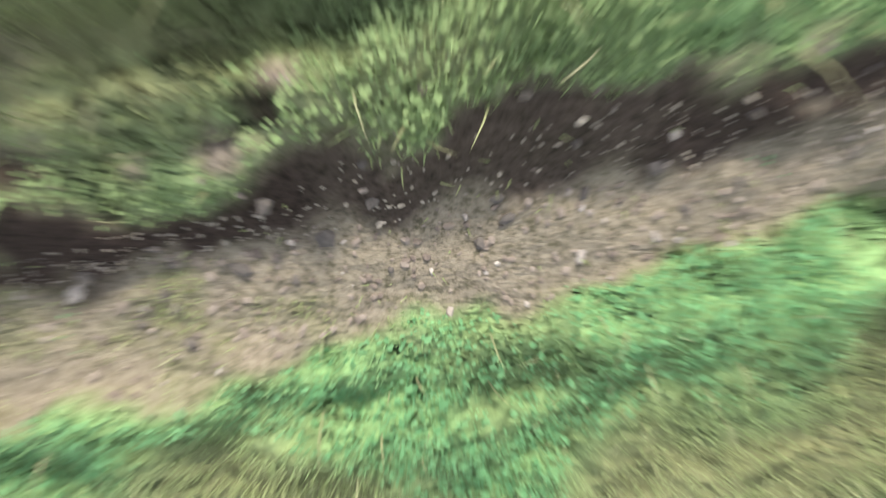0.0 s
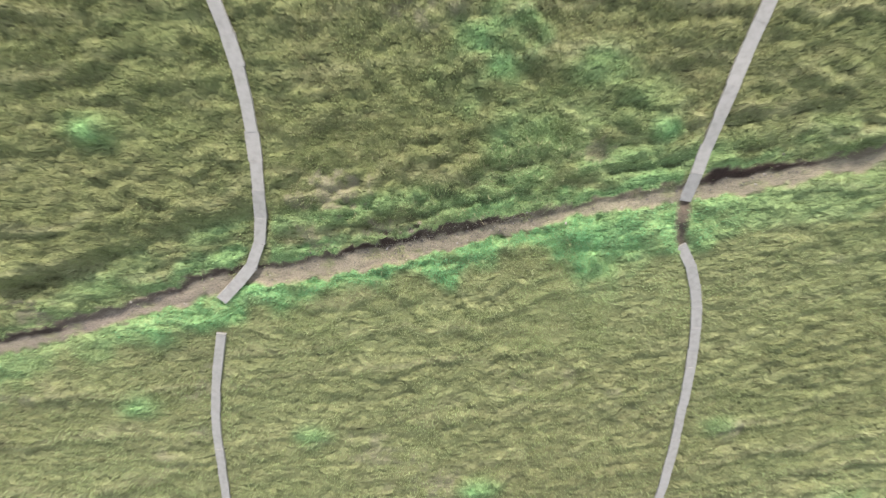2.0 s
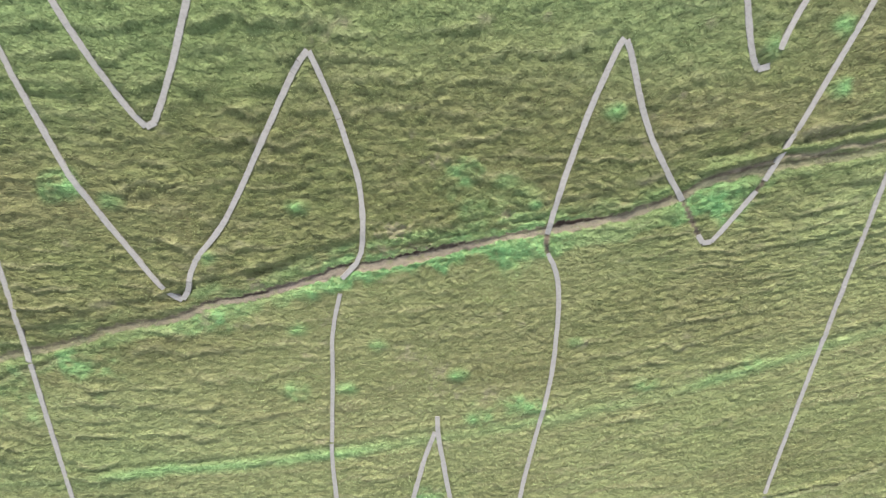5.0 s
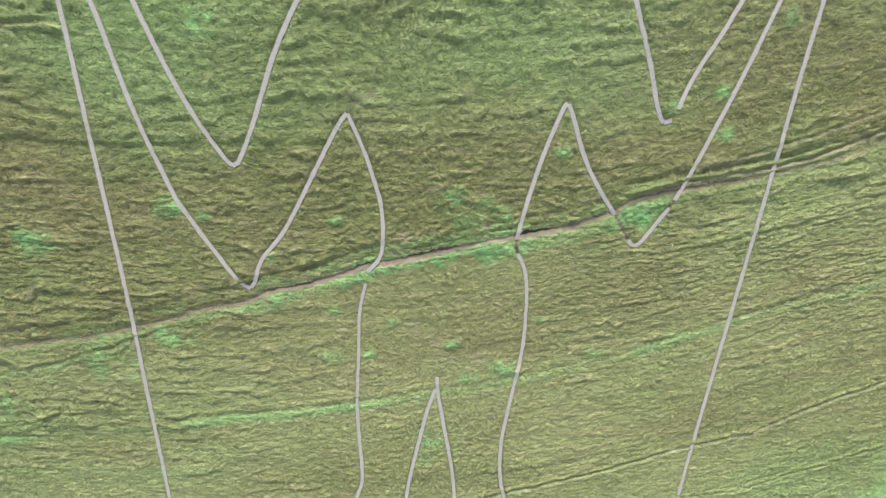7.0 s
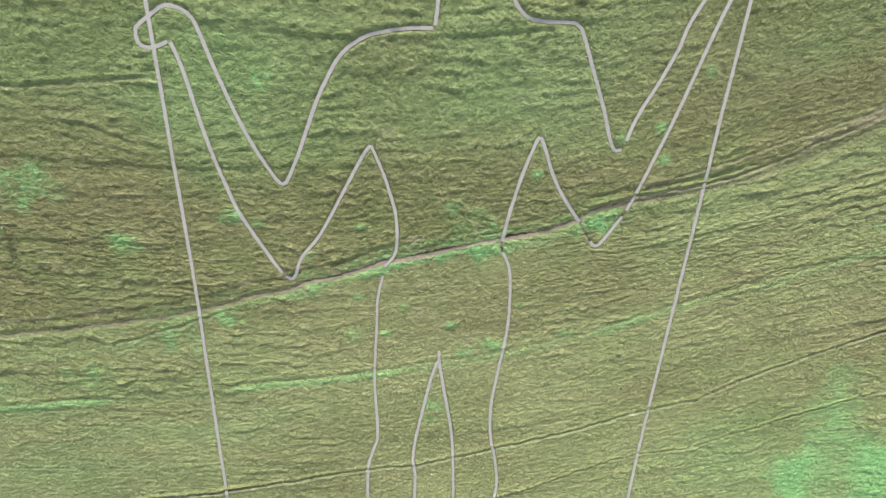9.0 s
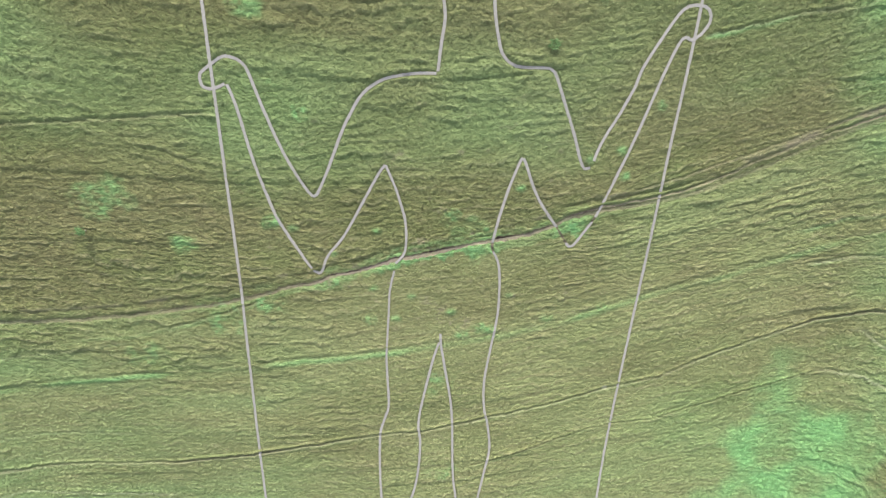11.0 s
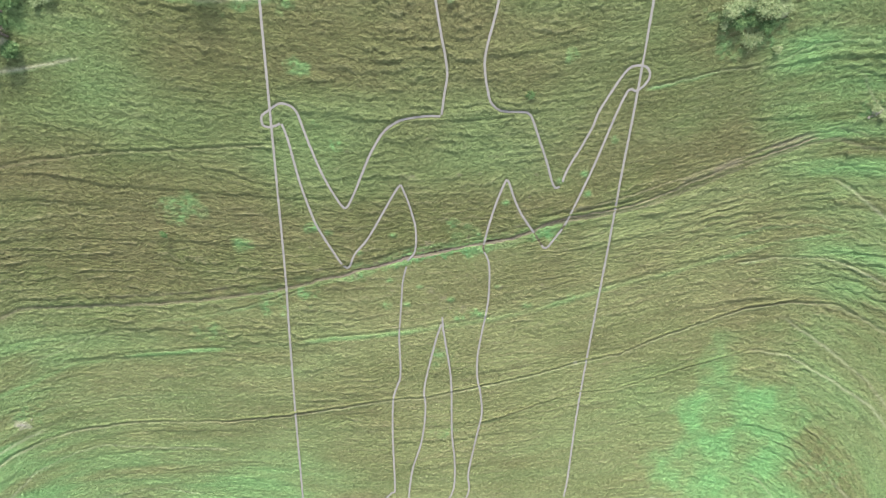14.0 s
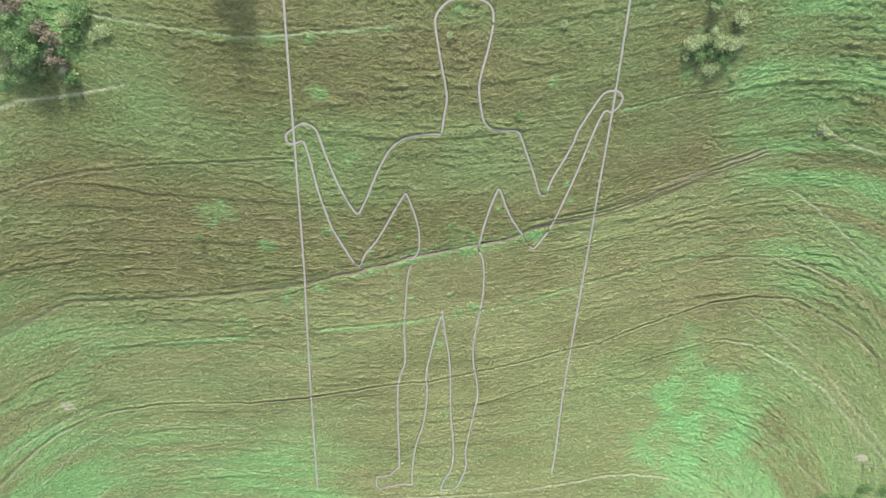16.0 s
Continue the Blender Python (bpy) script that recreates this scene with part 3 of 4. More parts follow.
    verge = on * step(-0.15, 0.2, d - low_edge + 0.3 * fbm(x * 1.3, y * 1.3, 101, 3)) * (1 - step(-0.05, 0.03, dw + ragged + np.interp(x, FLOOR_X, FLOOR_W))) * np.clip(0.7 + 0.75 * fbm(x * 0.22, 0 * x, 103, 2), 0.65 - 0.55 * step(6, 18, np.abs(x)), 1 - 0.45 * step(8, 16, np.abs(x)))
    verge = verge * np.interp(x, VIGOUR_X, VIGOUR)
    lush = np.maximum(lush, verge)
    lush = np.maximum(lush, 0.35 * on * bell(d, 0.5, 0.3) * np.clip(0.6 + fbm(x * 0.9, y, 107, 2), 0, 1) * (1 - 0.6 * step(8, 18, np.abs(x))))
    z = z + 0.17 * verge * fbm(x * 3.2, y * 3.6, 109, 3) * calm
    fringe = overhang(x, dw + 1.5 * edge, scarp) * on * calm
    lush = np.maximum(lush, (0.6 - 0.35 * step(3, 7, np.abs(x))) * fringe * np.clip(0.75 + 0.6 * fbm(x * 1.7, y * 1.7, 106, 2), 0, 1))
    z = z + fringe * (0.1 * (np.abs(fbm(x * 3.6, y * 3.9, 108, 3)) - 0.45))
    ledge = step(-0.3, -0.5, x) * step(-3, -2, x) * on * calm
    z = z + ledge * (0.035 * bell(dw - scarp, 0.09, 0.07) - 0.06 * bell(dw - scarp, 0.27, 0.1)) + 0.03 * step(-0.3, 0.0, x) * step(1.2, 0.8, x) * on * bell(dw - scarp, 0.1, 0.09)
    lush = lush * (1 - 0.6 * verge * step(-0.1, 0.7, fbm(x * 3.1, y * 3.1, 113, 3)))
    z = z + 0.1 * on * bell(d, 0.5, 0.35) * (0.4 - np.abs(fbm(x * 3.1, y * 3.4, 112, 3))) * calm
    z = z + 0.12 * on * bell(d, 1.1, 0.45) * (0.5 - np.abs(fbm(x * 2.3, y * 2.7, 111, 3))) * calm
    near = on * (1 - step(4.5, 6.5, np.abs(x))) * calm
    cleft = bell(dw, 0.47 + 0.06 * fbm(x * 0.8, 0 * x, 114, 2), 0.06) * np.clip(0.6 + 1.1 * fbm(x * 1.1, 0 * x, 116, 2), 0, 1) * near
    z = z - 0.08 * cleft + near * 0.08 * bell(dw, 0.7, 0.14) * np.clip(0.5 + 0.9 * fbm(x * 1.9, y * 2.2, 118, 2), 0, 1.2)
    # the cleft's shade, put into the soil colour
    damp_shade = np.maximum(damp_shade, 0.35 * cleft)
    lush = np.maximum(lush, 0.4 * near * bell(dw, 0.72, 0.2) * np.clip(0.6 + 0.8 * fbm(x * 1.4, y * 1.4, 119, 2), 0, 1))
    lush = np.maximum(lush, 0.38 * on * step(0.4, 1.0, x) * step(4.5, 3, x) * bell(dw, 1.3, 0.5) * np.clip(0.7 + 0.7 * fbm(x * 1.2, y * 1.4, 120, 3), 0, 1))
    bare = np.maximum(bare, 0.5 * bell(d, 0.85, 0.45) * step(22, 28, x) * (1 - step(38, 44, x)) * step(-0.3, 0.5, fbm(x * 0.35, y * 0.8, 115, 3)))
    # lesser tracks
    for name, half, depth, bare_by, lush_by, chalk_by in (
            ("lower", 0.16, 0.36, 0.3, 0.2, 0.22), ("green", 0.22, 0.10, 0.0, 0.7, 0.0), ("terrace", 0.12, 0.24, 0.15, 0.15, 0.0), ("foot", 0.22, 0.10, 0.1, 0.2, 0.55), ("upper", 0.16, 0.26, 0.4, 0.0, 0.0),
            ("chalk_west", 0.2, 0.1, 0.0, 0.5, 0.95), ("east", 0.13, 0.12, 0.0, 0.8, 0.2), ("chalk_east", 0.16, 0.2, 0.0, 0.2, 0.75), ("top", 0.18, 0.12, 0.0, 0.9, 0.5),
            ("twin", 0.13, 0.22, 0.8, 0.0, 0.0), ("tread", 0.12, 0.18, 0.7, 0.0, 0.0), ("branch", 0.14, 0.09, 0.15, 0.5, 0.0), ("flank_a", 0.16, 0.14, 0.0, 0.3, 0.6), ("flank_b", 0.13, 0.08, 0.0, 0.5, 0.15),
            ("flank_c", 0.16, 0.13, 0.1, 0.4, 0.45), ("flank_d", 0.15, 0.14, 0.0, 0.2, 0.65), ("flank_e", 0.15, 0.12, 0.0, 0.2, 0.5), ("flank_f", 0.16, 0.12, 0.1, 0.3, 0.6), ("flank_g", 0.16, 0.13, 0.2, 0.3, 0.55),
            ("west_a", 0.17, 0.16, 0.1, 0.5, 0.4), ("west_b", 0.13, 0.10, 0.0, 0.4, 0.35), ("west_c", 0.13, 0.10, 0.0, 0.2, 0.4), ("west_d", 0.11, 0.08, 0.0, 0.3, 0.15), ("west_e", 0.11, 0.08, 0.0, 0.3, 0.2)):
        d, on = off_track(name, x, y)
        d = d + 0.1 * fbm(x * 0.9, y * 0.4, 131 + len(name), 3)
        half = half * (1 + 0.25 * step(38, 52, np.abs(x)))
        on = on * np.clip(0.7 + 0.6 * fbm(x * 0.1, y * 0.1, 137 + len(name), 2), 0.45, 1)
        depth = depth * (1 - 0.5 * step(41, 50, np.abs(x)))
        z = z + on * depth * (0.9 * bell(d, half * 1.5, half * 0.8) - 0.8 * bell(d, 0.1 * half, half * 0.8) + 0.35 * bell(d, -1.6 * half, half * 0.8))
        core = on * bell(d, -0.8 * half, half * 0.8)
        bare, chalk = np.maximum(bare, bare_by * core), np.maximum(chalk, chalk_by * core * (1 - 0.3 * step(36, 42, x)))
        lush = np.maximum(lush, lush_by * on * bell(d, -half * 1.5, half * 1.5) * np.clip(0.75 + 0.6 * fbm(x * 0.2, y * 0.3, 139, 2), 0, 1))
    # rank green patches
    ragged = 0.5 * fbm(x * 0.9, y * 0.9, 151, 3)
    mottle = np.clip(0.75 + 0.8 * fbm(x * 2.4, y * 3.0, 153, 3), 0.2, 1)
    for px, py, rad, much in PATCHES:
        clump = 0.95 * much * step(1.15, -0.15, np.hypot(x - px, (y - py) * 1.5) / rad + (1.5 if rad > 0.8 else 0.6) * ragged - 0.1)
        lush = np.maximum(lush, clump * (np.maximum(mottle, 0.7) if rad < 0.8 else mottle))
        z = z + 0.17 * clump * (rad < 1.25)
    meadow = step(1.25, 0.55, np.hypot((x - 38.8 - 0.08 * (y + 26)) / 10.5, (y + 29) / 15.5) + 0.55 * fbm(x * 0.14, y * 0.14, 157, 4))
    lush = np.maximum(lush, meadow * np.clip(0.76 + 0.5 * fbm(x * 0.24, y * 0.3, 163, 4), 0.35, 1))
    foot = step(-14, -44, y + 5 * fbm(x * 0.05, y * 0.07, 167, 2))
    flank = step(38, 66, np.abs(x) - 0.2 * y) + 0.9 * step(36, 46, x + 0.25 * y + 4 * fbm(x * 0.08, y * 0.08, 168, 2)) * step(-24, -8, y)
    thin = step(11, 28, y - 0.03 * x * x * 0.2 + 3 * fbm(x * 0.06, y * 0.1, 169, 2))
    wide = np.clip(0.25 + 0.75 * fbm(x * 0.045, s * 0.09, 173, 3), 0, 1)
    pale = 0.12 * step(-22, -36, x) * step(6, 18, y) + 0.2 * step(-6, -20, x) * step(-2, -10, y + 2 * fbm(x * 0.1, y * 0.1, 174, 2)) * (1 - 0.6 * step(-50, -64, x))
    streak = np.clip(0.8 + 0.9 * fbm(x * 0.09, s * 0.55, 175, 3), 0.1, 1.8)
    bushy = step(1.0, 0.3, np.hypot((x + 46) / 9, (y - 24) / 7) + 0.35 * fbm(x * 0.2, y * 0.2, 176, 3))
    lush = np.maximum(lush, np.clip((0.26 * foot + 0.38 * flank + 0.12 * thin + 0.7 * bushy + pale) * (0.6 + 0.9 * wide) * streak + 0.3 * wide * wide, 0, 0.8))
    for px, py, rad in SCARS:
        chalk = np.maximum(chalk, 0.8 * step(0.9, 0.45, np.hypot(x - px, (y - py) * 1.4) / rad + 0.7 * fbm(x * 1.3, y * 1.3, 177, 3)))
    for px, py, rad, much in SPOTS:
        spot = much * step(0.9, 0.4, np.hypot(x - px, (y - py) * 1.6) / rad + 0.8 * fbm(x * 9, y * 9, 179, 3))
        bare, lush = np.maximum(bare, spot), lush * (1 - spot)
    # shallow dents whose shade is painted as dark soil
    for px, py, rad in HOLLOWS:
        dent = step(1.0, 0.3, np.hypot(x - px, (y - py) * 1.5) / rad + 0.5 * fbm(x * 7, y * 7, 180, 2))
        damp_shade, z = np.maximum(damp_shade, 0.9 * dent), z - 0.02 * dent
    # soil channels where the blocks have gone
    tr = step(0.5, 0.85, looked_up(NEAR_TRENCH, x, y) + 0.1 * fbm(x * 5, y * 5, 181, 2))
    bare, damp_shade = np.maximum(bare, 0.9 * tr), np.maximum(damp_shade, 0.6 * tr)
    z = z - 0.07 * tr
    bare = np.maximum(bare, 0.4 * step(0.6, 1.0, fbm(x * 0.6, s * 1.1, 191, 3)) * step(-0.5, 0.6, fbm(x * 5, y * 5, 193, 2)) * near_fade)
    lush = lush * (1 - 0.85 * bare)
    return z, lush, bare, damp_shade, chalk, lip, short


# dents below soil patches and clumps, with their shade painted dark
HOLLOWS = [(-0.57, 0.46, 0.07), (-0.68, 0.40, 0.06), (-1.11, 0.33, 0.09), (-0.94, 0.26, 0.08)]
SPOTS = [(-0.69, 0.39, 0.1, 0.9), (-0.86, 0.33, 0.08, 0.8), (-0.5, 0.51, 0.07, 0.9), (-0.48, 0.33, 0.04, 0.8), (0.56, 0.55, 0.2, 0.6), (-2.0, 1.08, 0.55, 0.5), (-2.5, 0.95, 0.3, 0.4), (-2.4, 0.25, 0.35, 0.4), (-1.2, 0.4, 0.3, 0.45), (-4.45, -0.6, 0.4, 0.45), (2.5, 1.72, 0.35, 0.35),
         (-7.8, -1.15, 0.5, 0.45)]
SCARS = [(33.9, 24.0, 0.7), (-42.6, 20.5, 0.8), (-46.8, 21.9, 0.9), (46.9, 15.2, 0.7), (-54.5, -22.2, 1.0), (61.2, -30.4, 1.0), (16.6, -14.2, 0.35)]
PATCHES = [(-14.14, 18.07, 1.3, 0.7), (-14.67, 23.24, 1.2, 0.7), (-19.17, 23.17, 1.5, 0.6), (-28.13, 4.78, 2.6, 0.6), (-13.0, 13.11, 1.0, 0.5), (1.91, 26.0, 2.0, 0.8),
           (-20.5, -5.7, 2.2, 0.8), (-15.78, -4.9, 1.6, 0.9), (1.4, -7.95, 0.7, 0.9), (2.3, -7.75, 1.0, 1.0), (3.3, -7.6, 1.0, 1.0), (4.3, -7.4, 0.9, 1.0), (9.9, -6.4, 0.8, 0.8), (15.1, -5.4, 0.8, 0.7), (12.42, 19.35, 1.2, 0.6), (-14.61, 2.84, 0.9, 0.9), (-12.92, 2.23, 0.6, 0.6),
           (-22.38, 0.95, 1.3, 0.7), (-9.59, 0.04, 0.6, 0.8), (6.61, 5.49, 0.55, 0.95), (12.49, 7.84, 0.7, 0.9), (14.99, 8.57, 0.7, 0.9), (15.67, 6.53, 0.7, 0.95)]
PATCHES += [(30.8, 22.6, 4.0, 0.7), (45.4, 15.6, 2.5, 0.7), (-54, -20.5, 3.0, 0.6), (-57.5, -28.6, 3.0, 0.8), (38, 20.6, 3.5, 0.5), (-7.23, -6.13, 0.9, 0.7), (-4.45, -6.11, 0.65, 0.9), (0.55, -5.54, 0.6, 0.85), (-1.07, -13.27, 1.8, 0.7), (-6.4, -3.2, 0.6, 0.8), (18.21, 11.98, 0.9, 0.8),
            (-11.37, 11.12, 1.6, 0.8), (0.63, 3.21, 1.0, 0.6), (-9.66, -2.8, 1.2, 0.9), (11.9, 2.1, 1.5, 0.95), (3.0, 0.2, 1.05, 0.9), (2.39, 2.98, 0.7, 0.6),
            (-5.74, 1.97, 0.5, 0.7), (3.85, 2.08, 0.4, 0.8), (-2.89, -3.98, 0.5, 0.7), (6.15, -4.0, 0.5, 0.5), (-5.6, -1.5, 0.6, 0.8), (0.0, -24.0, 2.0, 0.5), (-27.5, -9.8, 2.5, 0.5), (49.5, -30.0, 8.0, 0.5)]


def spaced(limit, first, growth, widest, far):
    """Coordinates from 0 outwards: fine at 0, evenly wide from there on, and ever wider beyond the limit."""
    out, v = [0.0], 0.0
    while v < far:
        v += min(first + growth * v, widest) + 0.008 * max(v - 46, 0) if v < limit else 0.12 * (v - limit) + 0.8
        out.append(v)
    return np.array(out)


def sheet(name, verts, faces, material, attributes=(), smooth=True):
    """One mesh object from arrays of places and of triangles or quads."""
    me = bpy.data.meshes.new(name)
    n = faces.shape[1]
    me.vertices.add(len(verts))
    me.vertices.foreach_set("co", np.ascontiguousarray(verts, np.float32).ravel())
    me.loops.add(faces.size)
    me.loops.foreach_set("vertex_index", np.ascontiguousarray(faces, np.int32).ravel())
    me.polygons.add(len(faces))
    me.polygons.foreach_set("loop_start", np.arange(0, faces.size, n, dtype=np.int32))
    me.polygons.foreach_set("use_smooth", np.full(len(faces), smooth))
    me.update(calc_edges=True)
    for key, values in attributes:
        a = me.attributes.new(key, "FLOAT", "POINT")
        a.data.foreach_set("value", np.ascontiguousarray(values, np.float32))
    me.materials.append(material)
    return new(name, me)


half, down, up = spaced(72, 0.033, 0.011, 0.15, 2500), spaced(44, 0.027, 0.010, 0.10, 2500), spaced(35, 0.027, 0.010, 0.10, 2500)
gx, gy = np.concatenate([-half[:0:-1], half]), np.concatenate([-down[:0:-1], up])
GX, GY = np.meshgrid(gx, gy)
px, py = GX.ravel(), GY.ravel()
pz, lush, bare, damp_shade, chalk, lip, short = terrain(px, py)
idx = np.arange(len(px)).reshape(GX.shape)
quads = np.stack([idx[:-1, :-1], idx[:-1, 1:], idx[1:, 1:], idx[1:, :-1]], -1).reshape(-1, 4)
ground = sheet("ground", np.stack([px, py, pz], 1), quads, M_GROUND, (("lush", lush), ("bare", bare), ("damp_shade", damp_shade), ("chalk", chalk), ("dry", lip), ("short", short), ("run", contour(px, py)), ("rank", (0.42 + 0.16 * step(-2, -9, px)) * step(3.5, 16, py + 3 * step(-2, -8, px) + 3 * fbm(px * 0.06, py * 0.08, 243, 2)) * np.clip(0.8 + 0.6 * fbm(px * 0.12, py * 0.3, 241, 3), 0.2, 1)), ("tussocky", 0.72 + 0.28 * step(4, 62, np.hypot(px, py)))))
tagged(ground, "steep chalk downland turf with sheep terraces and trodden paths", "ground", kind="structure")
HEIGHT = pz.reshape(GX.shape)


def on_ground(x, y):
    """Height of the ground sheet at places, between its grid points."""
    x, y = np.asarray(x, float), np.asarray(y, float)
    i, j = np.clip(np.searchsorted(gy, y) - 1, 0, len(gy) - 2), np.clip(np.searchsorted(gx, x) - 1, 0, len(gx) - 2)
    u, v = (x - gx[j]) / (gx[j + 1] - gx[j]), (y - gy[i]) / (gy[i + 1] - gy[i])
    return (HEIGHT[i, j] * (1 - u) + HEIGHT[i, j + 1] * u) * (1 - v) + (HEIGHT[i + 1, j] * (1 - u) + HEIGHT[i + 1, j + 1] * u) * v


# ---------------------------------------------------------------- the outline of blocks
def block_mesh():
    """A cast concrete block, 1 m long, with worn, slightly uneven edges."""
    bm = bmesh.new()
    bmesh.ops.create_cube(bm, size=1.0, matrix=Matrix.Diagonal((1.0, 0.235, 0.16, 1)))
    bmesh.ops.bevel(bm, geom=[e for e in bm.edges], offset=0.004, segments=1, affect="EDGES")
    me = bpy.data.meshes.new("block")
    bm.to_mesh(me)
    bm.free()
    me.materials.append(M_BLOCK)
    return me


BLOCK = block_mesh()
rng = np.random.default_rng(7)


def block_line(name, label, lines, gap=0.46, narrow=()):
    """A line of white blocks let into the turf: a thing whose parts are the blocks; grass has closed in on the narrow ones."""
    p0 = lines[0][0]
    root = new(name)
    root.location = (p0[0], p0[1], float(on_ground(*p0)))
    tagged(root, label, "hill figure", "block lines of the hill figure")
    for i, line in enumerate(lines):
        pts = curve_through(line, gap)
        least = narrow[i] if i < len(narrow) else 1.0
        showing = least + (1 - least) * step(-8, -14, pts[:, 1])
        smooth = hill(pts[:, 0], pts[:, 1])
        dip = on_ground(pts[:, 0], pts[:, 1]) - smooth
        low = dip - 0.008
        for _ in range(8):
            dip[1:-1] = (dip[:-2] + 2 * dip[1:-1] + dip[2:]) / 4
        z = smooth + np.maximum(dip, low)
        for k in range(len(pts) - 1):
            a, b = Vector((*pts[k], z[k])), Vector((*pts[k + 1], z[k + 1]))
            if (b - a).length < 0.1:
                continue
            ahead = (b - a).normalized()
            normal = Vector((0.0, -0.47, 0.88))
            side = normal.cross(ahead).normalized()
            up = ahead.cross(side)
            turn = Matrix((ahead, side, up)).transposed().to_4x4()
            jog = rng.normal(0, 0.004, 3)
            ob = new("block", BLOCK)
            ob.parent = root
            ob.matrix_parent_inverse = Matrix.Translation(root.location).inverted()
            size = Matrix.Diagonal(((b - a).length + rng.choice([0.01, 0.0, -0.012, -0.03], p=[0.87, 0.08, 0.03, 0.02]), showing[k] * rng.normal(1, 0.04), 1, 1))
            ob.matrix_basis = Matrix.Translation((a + b) / 2 + side * jog[0] + up * (jog[1] - 0.03)) @ turn @ Matrix.Rotation(jog[2] * 2, 4, "Z") @ size
    return root


WHITE = "greyed white concrete blocks let into turf"
block_line("staff_outline_on_hillside", "long straight staff of " + WHITE, [STAFF_A])
block_line("staff_outline_on_hillside", "slightly bent staff of " + WHITE, [STAFF_B])
block_line("head_outline_on_hillside", "head and neck line of " + WHITE, [HEAD])
block_line("arm_outline_on_hillside", "bent arm of " + WHITE, [ARM_A_UPPER, ARM_A_INNER, ARM_A_LOWER])
block_line("waist_outline_on_hillside", "pointed waist line of " + WHITE, [WAIST_A, HIP_A], narrow=(0.95, 0.9))
block_line("leg_outline_on_hillside", "leg and square foot of " + WHITE, [LEG_A, SHOE_A, SHIN_A], narrow=(0.78,))
block_line("leg_outline_on_hillside", "leg and pointed foot of " + WHITE, [SHIN_B, LEG_B], narrow=(0.95, 0.9))
block_line("waist_outline_on_hillside", "waist line of broken " + WHITE, [WAIST_B, HIP_B, ELBOW_B])
block_line("arm_outline_on_hillside", "arm and shoulder of " + WHITE, [ARM_B_LOWER, ARM_B_UPPER])


# ---------------------------------------------------------------- grass
def blades(name, label, count, region, length, width, seed, material, keep, droop=0.75, bend=0.5):
    """Grass as one object: bent tapering blades, combed downhill, in loose tufts."""
    g = np.random.default_rng(seed)
    x, y = g.uniform(region[0], region[1], count), g.uniform(region[2], region[3], count)
    tuft = fbm(x * 2.1, contour(x, y) * 3.0, 51, 3)
    ok = g.random(count) < np.clip(0.55 + 0.6 * tuft, 0.12, 1)
    x, y = x[ok], y[ok]
    z, lu, ba, da, ch, li, sh = terrain(x, y)
    line = looked_up(NEAR_LINE, x, y)
    edge = 0.765 + 0.08 * fbm(x * 4, y * 4, 203, 2)
    ok = keep(x, y, lu, ba, da, ch, g) & (line < edge)
    x, y, lu, li, sh = x[ok], y[ok], lu[ok], li[ok], sh[ok]
    z = on_ground(x, y)
    n = len(x)
    ang = -math.pi / 2 + 1.3 * fbm(x * 0.8, y * 0.8, 211, 3) + g.normal(0, 0.95, n)
    ln = length * g.lognormal(0, 0.25, n) * (1 + 0.45 * fbm(x * 1.1, y * 1.4, 217, 2)) * (1 + 0.5 * li) * (1 - 0.3 * sh)
    wd = width * g.uniform(0.7, 1.35, n)
    way = np.stack([np.cos(ang), np.sin(ang), np.zeros(n)], 1)
    across = np.stack([-np.sin(ang), np.cos(ang), np.zeros(n)], 1) * wd[:, None] / 2
    base = np.stack([x, y, z - 0.01], 1)
    rise = np.array([0, -0.25, 0.97])
    lean = g.uniform(0.3, 1.0, n)[:, None] * droop
    mid = base + ln[:, None] * (0.5 * rise * (1 - 0.4 * lean) + 0.35 * way * lean)
    tip = mid + ln[:, None] * (rise * (0.42 - 0.75 * lean * bend) + 0.6 * way * lean)
    verts = np.stack([base - across, base + across, mid - across * 0.8, mid + across * 0.8, tip], 1).reshape(-1, 3)
    o = np.arange(n)[:, None] * 5
    tris = np.concatenate([o + [0, 1, 3], o + [0, 3, 2], o + [2, 3, 4]], 1).reshape(-1, 3)
    ob = sheet(name, verts, tris, material, (("lush", np.repeat(lu, 5)), ("dry", np.repeat(li, 5)), ("short", np.repeat(sh, 5))), smooth=False)
    return tagged(ob, label, "grass", kind="stuff")


def turf(x, y, lu, ba, da, ch, g):
    return g.random(len(x)) > np.clip(1.25 * np.maximum.reduce([ba, da, ch]), 0, 0.98)


def outside(ix, iy):
    return lambda x, y, lu, ba, da, ch, g: turf(x, y, lu, ba, da, ch, g) & ((np.abs(x) > ix) | (np.abs(y) > iy))


blades("grass", "short olive and straw turf grass beside the footpath", 170000, (-3.2, 3.2, -2.0, 2.2), 0.048, 0.005, 301, M_GRASS, turf)
blades("grass", "tussocky olive and straw downland grass", 230000, (-10, 10, -6, 6.3), 0.06, 0.011, 302, M_GRASS, outside(3.0, 1.9))
blades("grass", "grazed downland grass combed downhill", 200000, (-30, 30, -19, 19), 0.095, 0.021, 303, M_ROUGH, outside(9.6, 5.8))
blades("grass", "rough downland grass on the open slope", 100000, (-74, 74, -45, 38), 0.15, 0.055, 304, M_BENT, outside(29, 18.5))


blades("grass", "long pale dry grass stalks bending over the turf", 2600, (-2.8, 2.8, -1.7, 2.0), 0.15, 0.0045, 305, M_STALK, turf, 0.95, 0.6)


